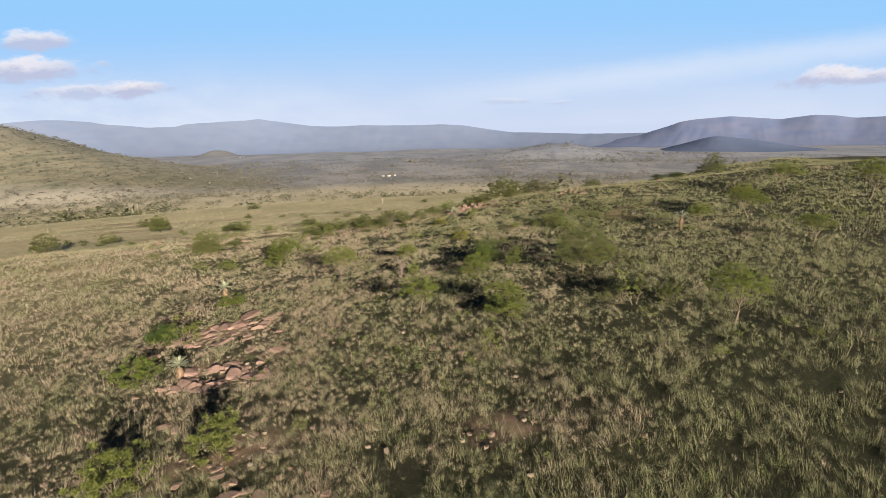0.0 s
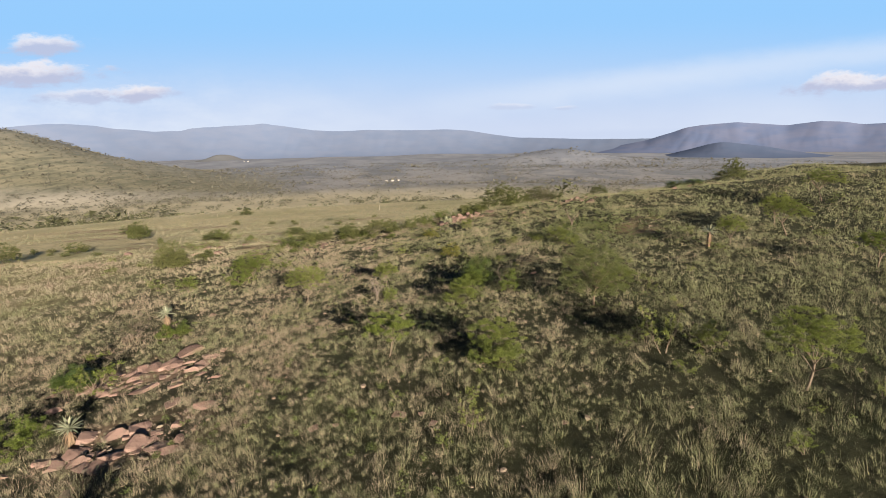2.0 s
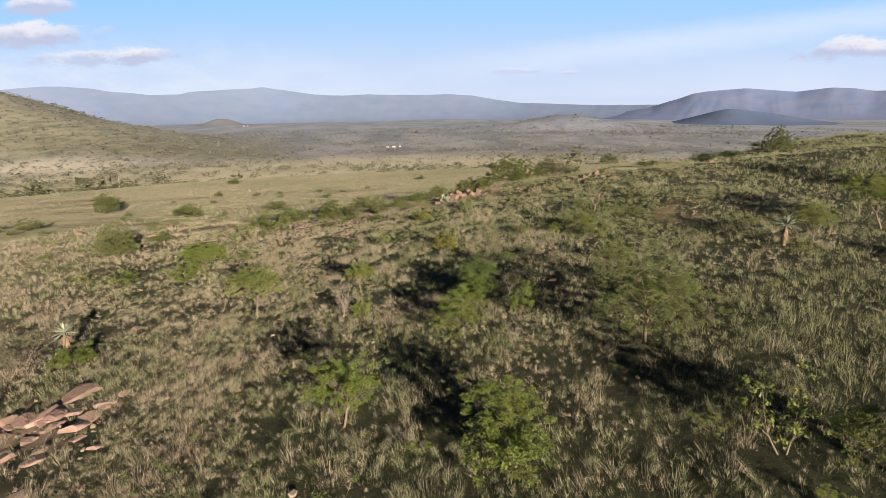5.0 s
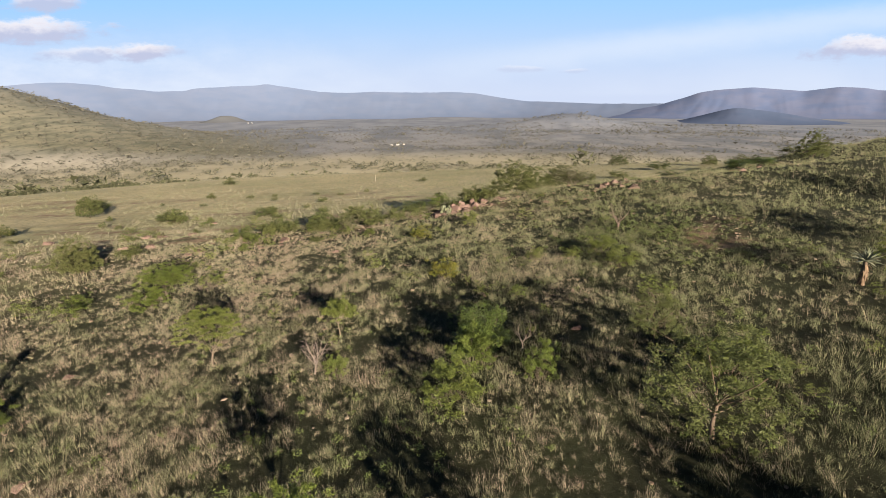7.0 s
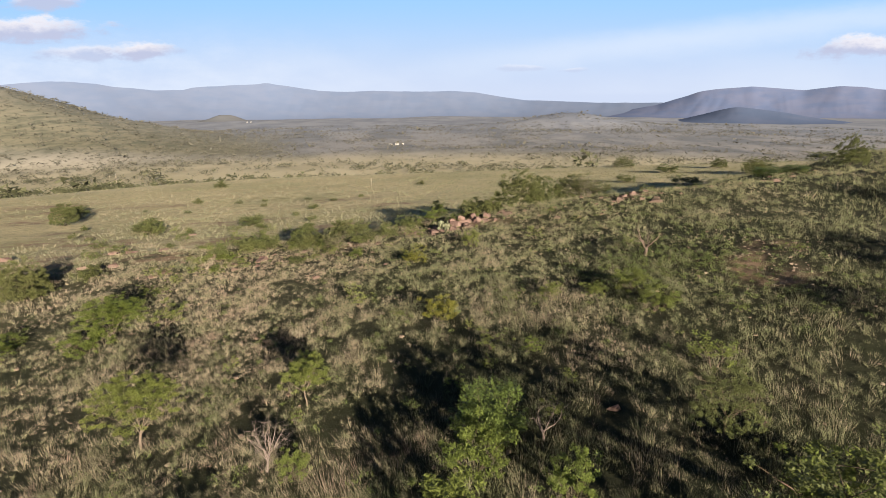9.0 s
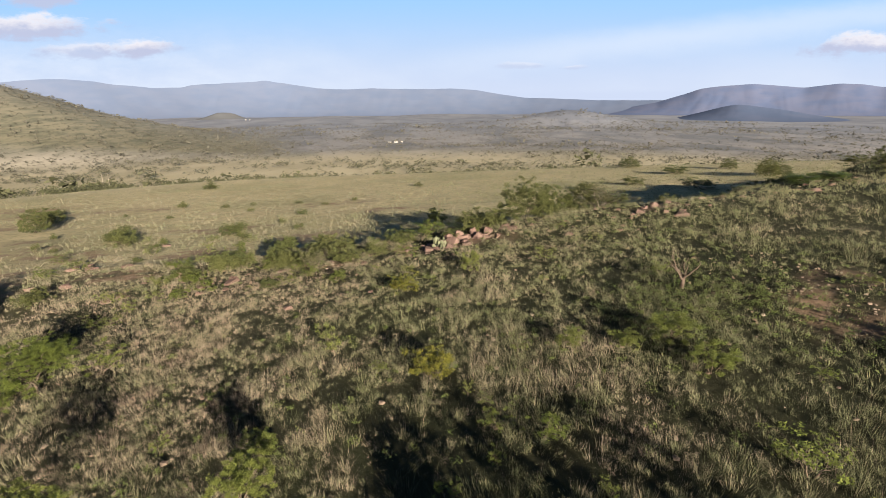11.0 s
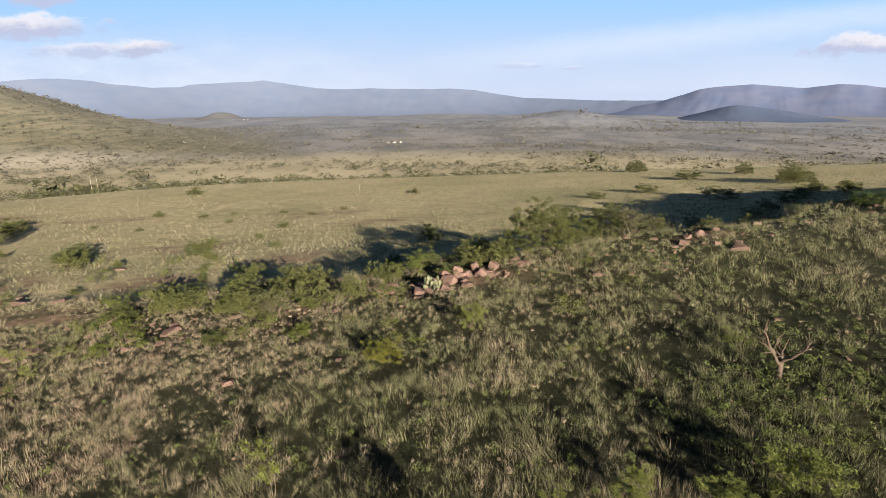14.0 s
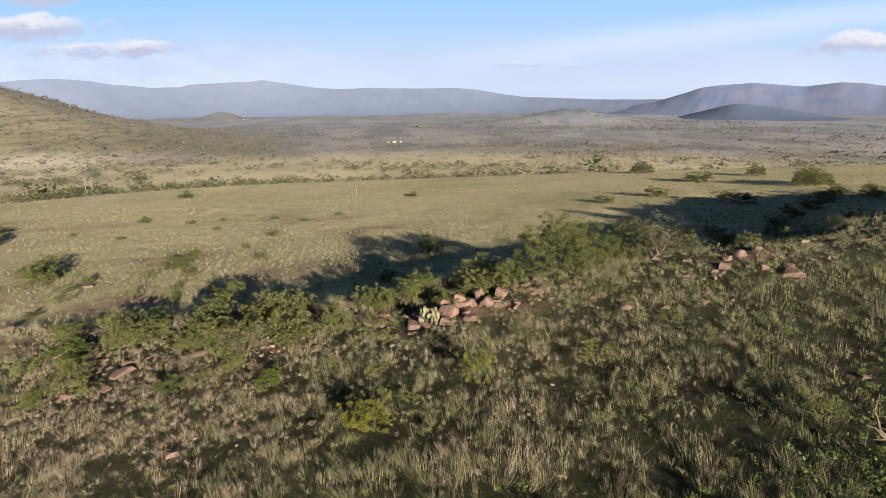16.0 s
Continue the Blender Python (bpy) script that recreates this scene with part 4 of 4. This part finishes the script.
snag("dead_tree", "bleached dead tree with short twisted bare branches", 18.3, 73.8, 2.25, 3, 4, 1.7, DEADWOOD, 0.0, "tree", 0.055)
snag("dead_shrub", "dead shrub with upright stem and drooping grey twigs", -3.4, 54.0, 2.3, 8, 14, 0.30, TWIG, 0.25, "shrub", 0.016)
snag("dead_shrub", "bare grey dead shrub with crooked branches", 7.4, 53.9, 1.7, 12, 5, 0.7, TWIG, 0.0, "shrub", 0.024)


# ---- far things ----
def far_bushes(count, seed, near, far, sprays, thick, wooded):
    """The scrub of the lower land and of the long hill, as one mesh: broad low crowns of small leaf sprays."""
    rs = np.random.RandomState(seed)
    d = near * (far / near) ** rs.uniform(0, 1, count) ** 0.8
    b = rs.uniform(-0.78, 0.78, count)
    x, y = d * np.sin(b), d * np.cos(b)
    belt = 0.5 + 0.5 * (0.6 * ripple(x, y * 1.6, 210, 61) + 0.4 * ripple(x, y * 1.6, 70, 62))
    away = np.hypot(x - 3, y - 48)
    hill = (smooth(960, 1040, away) + 0.8 * np.exp(-((away - 915) / 22) ** 2)) * smooth(-0.24, -0.34, b)
    keep = rs.uniform(0, 1, count) < np.clip(smooth(0.36, 0.66, belt) * wooded + 0.16 + 0.85 * hill, 0, 1) * smooth(245, 320, d)
    x, y, d = x[keep], y[keep], d[keep]
    n = len(x)
    r = 1.25 * np.exp(rs.normal(0.0, 0.42, n)) * (0.85 + d / 2200) * thick
    tall = rs.uniform(0.55, 1.0, n)
    a, q = rs.uniform(0, 2 * np.pi, (n, sprays)), np.sqrt(rs.uniform(0, 1, (n, sprays)))
    lift = np.sqrt(1 - 0.85 * q * q) * rs.uniform(0.45, 1.05, (n, sprays))
    c = np.stack([np.cos(a) * q, np.sin(a) * q, lift * 1.5 * tall[:, None]], -1) * r[:, None, None]
    v = c[:, :, None, :] + rs.randn(n, sprays, 3, 3) * np.array([1.0, 1.0, 0.6]) * (r[:, None, None, None] * (1.05 / sprays ** 0.5))
    v[..., 0] += x[:, None, None]
    v[..., 1] += y[:, None, None]
    v[..., 2] += ground(x, y)[:, None, None]
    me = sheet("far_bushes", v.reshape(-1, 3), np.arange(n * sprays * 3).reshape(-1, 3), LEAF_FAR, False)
    tagged(new("far_bushes", me), "scattered olive green bushes and trees of distant savanna", "bushes", kind="stuff")


far_bushes(4700, 17, 250, 880, 36, 1.85, 0.8)
far_bushes(24000, 18, 860, 2600, 7, 1.15, 0.9)


def box(bm, x0, x1, y0, y1, z0, z1):
    v = [bm.verts.new(p) for p in ((x0, y0, z0), (x1, y0, z0), (x1, y1, z0), (x0, y1, z0), (x0, y0, z1), (x1, y0, z1), (x1, y1, z1), (x0, y1, z1))]
    for f in ((0, 3, 2, 1), (4, 5, 6, 7), (0, 1, 5, 4), (1, 2, 6, 5), (2, 3, 7, 6), (3, 0, 4, 7)):
        bm.faces.new([v[i] for i in f])


def house(x, y, wide, deep, high, turn):
    base = new("farm_building")
    base.matrix_world = pose(x, y, level(x, y), 0, 0, turn)
    tagged(base, "white farm building with pale sheet roof in the valley", "building", "farm buildings in the valley")
    bm = bmesh.new()
    box(bm, -wide / 2, wide / 2, -deep / 2, deep / 2, -1, high)
    part("wall", bm, WHITEWASH, base)
    bm = bmesh.new()
    w, d = wide / 2 + 0.5, deep / 2 + 0.5
    v = [bm.verts.new(p) for p in ((-w, -d, high), (w, -d, high), (w, d, high), (-w, d, high), (-w, 0, high + deep * 0.28), (w, 0, high + deep * 0.28))]
    for f in ((0, 1, 5, 4), (2, 3, 4, 5), (0, 4, 3), (1, 2, 5), (0, 3, 2, 1)):
        bm.faces.new([v[i] for i in f])
    part("roof", bm, TIN, base)
    for k in range(int(wide // 5)):
        bm = bmesh.new()
        cx = -wide / 2 + 2.5 + 5 * k
        box(bm, cx - 0.7, cx + 0.7, -deep / 2 - 0.05, -deep / 2 + 0.05, 1.0, 2.3)
        part("window", bm, GLASS_DARK, base)


def pole(x, y, high, thick, label):
    base = new("utility_pole")
    base.matrix_world = pose(x, y, level(x, y))
    tagged(base, label, "pole", "")
    bm = bmesh.new()
    tube(bm, [Vector((0, 0, -0.4)), Vector((0, 0, high * 0.5)), Vector((0, 0, high))], [thick, thick * 0.88, thick * 0.75], 8)
    part("shaft", bm, POLE, base)
    bm = bmesh.new()
    tube(bm, [Vector((0, 0, high)), Vector((0, 0, high + thick * 0.6))], [thick * 0.85, thick * 0.8], 8)
    part("cap", bm, TIN, base)


for hx, hy, hw, hd, hh, ht in ((-104, 1330, 8, 4, 1.9, 8), (-118, 1325, 5, 4, 2.0, -12), (-90, 1338, 4, 4, 2.0, 5)):
    house(hx, hy, hw, hd, hh, ht)
pole(-221.5, 402, 11.7, 0.19, "tall pale wooden utility pole on the savanna")
pole(-216.8, 401, 11.7, 0.19, "tall pale wooden utility pole on the savanna")
pole(-19.4, 210, 1.8, 0.09, "short pale marker post in the open grass")
for hx, hy in ((-1095, 3165), (-1430, 2890), (-1075, 3170)):
    house(hx, hy, 6.5, 4, 2.4, 10)


# ---- grass ----

def tufts(name, label, px, py, height, blades, width, seed, dry=0.0, splay=0.8, shift=0.17, core=0, stalks=0.0, foothold=0.24):
    """Tussocks at the given places, as one mesh of tapering blades that fan out into a dome.
    splay: how far the outer blades lean; core: broad blades in each one's dense heart; stalks: share of tall pale seed stalks; foothold: how widely the blades stand."""
    rs = np.random.RandomState(seed)
    n = len(px)
    pz = ground(px, py)
    lush = np.exp(-(((px - 19) / 5) ** 2 + ((py - 70) / 5) ** 2))
    tint = np.clip(0.47 + dry + 0.18 * smooth(4, -14, px) - 0.12 * smooth(6, 14, px) * smooth(55, 40, py) - 0.22 * lush - 0.12 * smooth(5, 24, px) - 0.05 * smooth(-4, 8, px) * smooth(58, 72, py)
                   + 0.18 * ripple(px, py, 6.0, 5) + 0.26 * ripple(px, py, 1.5, 12) + shift * 0.62 * rs.randn(n), 0, 1)
    hh = height * (0.80 + 0.24 * ripple(px, py, 4.0, 6) + 0.18 * ripple(px, py, 1.5, 8) + 0.26 * ripple(px + py, py - px, 1.3, 18)) * np.exp(rs.normal(-0.06, 0.36, n))
    lx, ly = rs.normal(-0.08, 0.26, n), rs.normal(0.0, 0.26, n)
    rep = lambda a: np.repeat(a, blades)
    m = n * blades
    az, q = rs.uniform(0, 2 * np.pi, m), rs.uniform(0, 1, m) ** 0.62
    heart = np.tile(np.arange(blades) < core, n)
    stalk = (rs.uniform(0, 1, m) < stalks) & ~heart
    lean = splay * q * np.where(heart, 0.75, 1.0) * np.where(stalk, 0.45, 1.0)
    length = rep(hh) * rs.uniform(0.40, 1.10, m) * (1 - 0.16 * q)
    length = np.where(heart, rep(hh) * rs.uniform(0.5, 0.72, m), np.where(stalk, length * 1.45, length))
    foot = rep(hh) * foothold * q
    dx, dy, dz = np.cos(az) * np.sin(lean) + rep(lx), np.sin(az) * np.sin(lean) + rep(ly), np.cos(lean)
    bx, by, bz = rep(px) + np.cos(az) * foot, rep(py) + np.sin(az) * foot, rep(pz) - 0.03
    turn = az + np.pi / 2 + rs.uniform(-0.8, 0.8, m)
    wide = np.where(heart, width * 1.7, np.where(stalk, width * 0.7, width)) * rs.uniform(0.6, 1.3, m)
    sx, sy = np.cos(turn) * wide * 0.5, np.sin(turn) * wide * 0.5
    v = np.zeros((m, 3, 3), np.float32)
    v[:, 0], v[:, 1] = np.stack([bx - sx, by - sy, bz], -1), np.stack([bx + sx, by + sy, bz], -1)
    v[:, 2] = np.stack([bx + dx * length, by + dy * length, bz + dz * length], -1)
    tip = np.zeros((m, 3), np.float32)
    tip[:, 2] = 1.0
    me = bpy.data.meshes.new(name)
    me.vertices.add(m * 3)
    me.vertices.foreach_set("co", v.ravel())
    me.loops.add(m * 3)
    me.loops.foreach_set("vertex_index", np.arange(m * 3, dtype=np.int32))
    me.polygons.add(m)
    me.polygons.foreach_set("loop_start", np.arange(0, m * 3, 3, dtype=np.int32))
    me.update(calc_edges=True)
    me.materials.append(GRASS)
    own_tint = np.where(heart, rep(tint) * 0.55, np.where(stalk, 0.75, rep(tint) + 0.06 * rs.randn(m)))
    mark(me, "tint", np.repeat(own_tint, 3))
    mark(me, "tip", tip.ravel())
    tagged(new(name, me), label, "grass", kind="stuff")


def scatter(step, x0, x1, y0, y1, keep, seed):
    """Places about a step apart, on a shaken grid, thinned by keep()."""
    rs = np.random.RandomState(seed)
    x, y = np.meshgrid(np.arange(x0, x1, step), np.arange(y0, y1, step * 0.87))
    x = x + step * 0.5 * (np.arange(len(x)) % 2)[:, None]
    x, y = (x + rs.uniform(-0.7, 0.7, x.shape) * step).ravel(), (y + rs.uniform(-0.7, 0.7, x.shape) * step).ravel()
    ok = rs.uniform(0, 1, len(x)) < keep(x, y)
    return x[ok], y[ok]


def patchy(x, y):
    """How much grass the soil carries: less on bare earth."""
    clumps = 0.68 + 0.22 * smooth(0, -14, x) + 0.42 * ripple(x, y, 1.5, 8) + 0.62 * ripple(x + y, y - x, 1.3, 18) + 0.18 * ripple(x, y, 6, 19)
    return (1 - 0.72 * bareness(x, y)) * np.clip(clumps, 0.06, 1)


def floor_keep(x, y):
    """The short growth that fills the gaps between the clumps."""
    return (y < rim(x) + 3) * (np.abs(x - 3.5) < 16.5) * (1 - 0.72 * bareness(x, y)) * np.clip(0.76 - 0.40 * ripple(x, y, 1.5, 8) + 0.2 * smooth(0, -12, x), 0, 1)


def side_floor_keep(x, y):
    off = np.abs(x - 3.5)
    return (y < rim(x) + 3) * (off >= 16.5) * (off < 34) * (np.abs(x) < 0.92 * (y + 6)) * (1 - 0.72 * bareness(x, y)) * np.clip(0.76 - 0.40 * ripple(x, y, 1.5, 8) + 0.2 * smooth(0, -12, x), 0, 1)


def near_keep(x, y):
    return (y < rim(x) + 3) * (np.abs(x - 3.5) < 16.5) * patchy(x, y)


def side_keep(x, y):
    off = np.abs(x - 3.5)
    return (y < rim(x) + 3) * (off >= 16.5) * (off < 34) * (np.abs(x) < 0.92 * (y + 6)) * patchy(x, y)


def outer_keep(x, y):
    return (y < rim(x) + 3) * (np.abs(x - 3.5) >= 34) * (np.abs(x) < 0.92 * (y + 6)) * patchy(x, y)


def plain_keep(x, y):
    inside = (y >= rim(x) + 2) * (np.abs(x) < 0.9 * y)
    return inside * (1 - 0.8 * bareness(x, y)) * np.clip(0.60 + 0.22 * ripple(x, y, 7, 8) + 0.55 * ripple(x * 0.8 + y * 0.6, y * 0.8 - x * 0.6, 2.1, 9), 0.05, 1)


TUSSOCKS, SHORT = "tussocky dry green and straw grass on the hillside", "short green and brown grass between the tussocks"
LOOSE = "loose thin blades of half-dry grass between the tussocks"
SWARD = "short pale tufted grass on the open plain"
tufts("hillside_grass", TUSSOCKS, *scatter(0.42, -13, 20, 13, 101, near_keep, 1), 0.52, 46, 0.0084, 1, -0.02, 0.58, 0.24, 6, 0.07, 0.46)
tufts("hillside_loose_grass", LOOSE, *scatter(0.29, -13, 20, 13, 101, near_keep, 9), 0.36, 10, 0.0086, 9, -0.10, 0.70, 0.22, 0, 0.10, 0.8)
tufts("hillside_undergrowth", SHORT, *scatter(0.36, -13, 20, 13, 101, floor_keep, 4), 0.20, 8, 0.012, 4, -0.34, 0.90, 0.24, 0, 0.0, 0.8)
tufts("slope_grass", TUSSOCKS, *scatter(0.45, -31, 38, 18, 125, side_keep, 2), 0.53, 32, 0.0116, 2, -0.02, 0.58, 0.24, 4, 0.07, 0.48)
tufts("slope_loose_grass", LOOSE, *scatter(0.42, -31, 38, 18, 112, side_floor_keep, 5), 0.31, 11, 0.0125, 5, -0.12, 0.8, 0.22, 0, 0.08, 0.8)
tufts("outer_slope_grass", TUSSOCKS, *scatter(0.54, -75, 80, 30, 125, outer_keep, 6), 0.56, 15, 0.024, 6, -0.02, 0.56, 0.20, 2, 0.06, 0.42)
tufts("outer_slope_loose_grass", LOOSE, *scatter(0.52, -75, 80, 30, 125, outer_keep, 10), 0.36, 6, 0.026, 10, -0.15, 0.8, 0.2, 0, 0.0, 0.6)
tufts("plain_grass", SWARD, *scatter(0.60, -60, 62, 88, 145, plain_keep, 3), 0.46, 15, 0.020, 3, -0.07, 0.60, 0.16, 4)
tufts("plain_grass", SWARD, *scatter(0.92, -135, 120, 145, 200, plain_keep, 7), 0.46, 10, 0.034, 7, -0.06, 0.60, 0.14, 3)
tufts("plain_grass", SWARD, *scatter(1.4, -200, 180, 200, 275, plain_keep, 8), 0.46, 7, 0.058, 8, -0.06, 0.60, 0.12, 2)


def herbs(count, seed):
    """Low broad-leaved plants between the tussocks, as one mesh."""
    rng = random.Random(seed)
    clumps = []
    for _ in range(count):
        x, y = rng.uniform(-14, 30), rng.uniform(14, 96)
        if rng.random() < 0.35:
            x, y = rng.gauss(20, 4), rng.gauss(72, 6)
        if ripple(x, y, 9.0, 15) + rng.uniform(-0.6, 0.6) > 0.05:
            clumps.append((Vector((x, y, level(x, y) + 0.22)), rng.uniform(0.16, 0.42)))
    v, f = leaves(rng, clumps, 26, 0.085, 0.55)
    tagged(new("low_herbs", sheet("low_herbs", v, f, LEAF_HERB, False)), "low bright green leafy herbs among the grass", "plants", kind="stuff")


herbs(2600, 23)
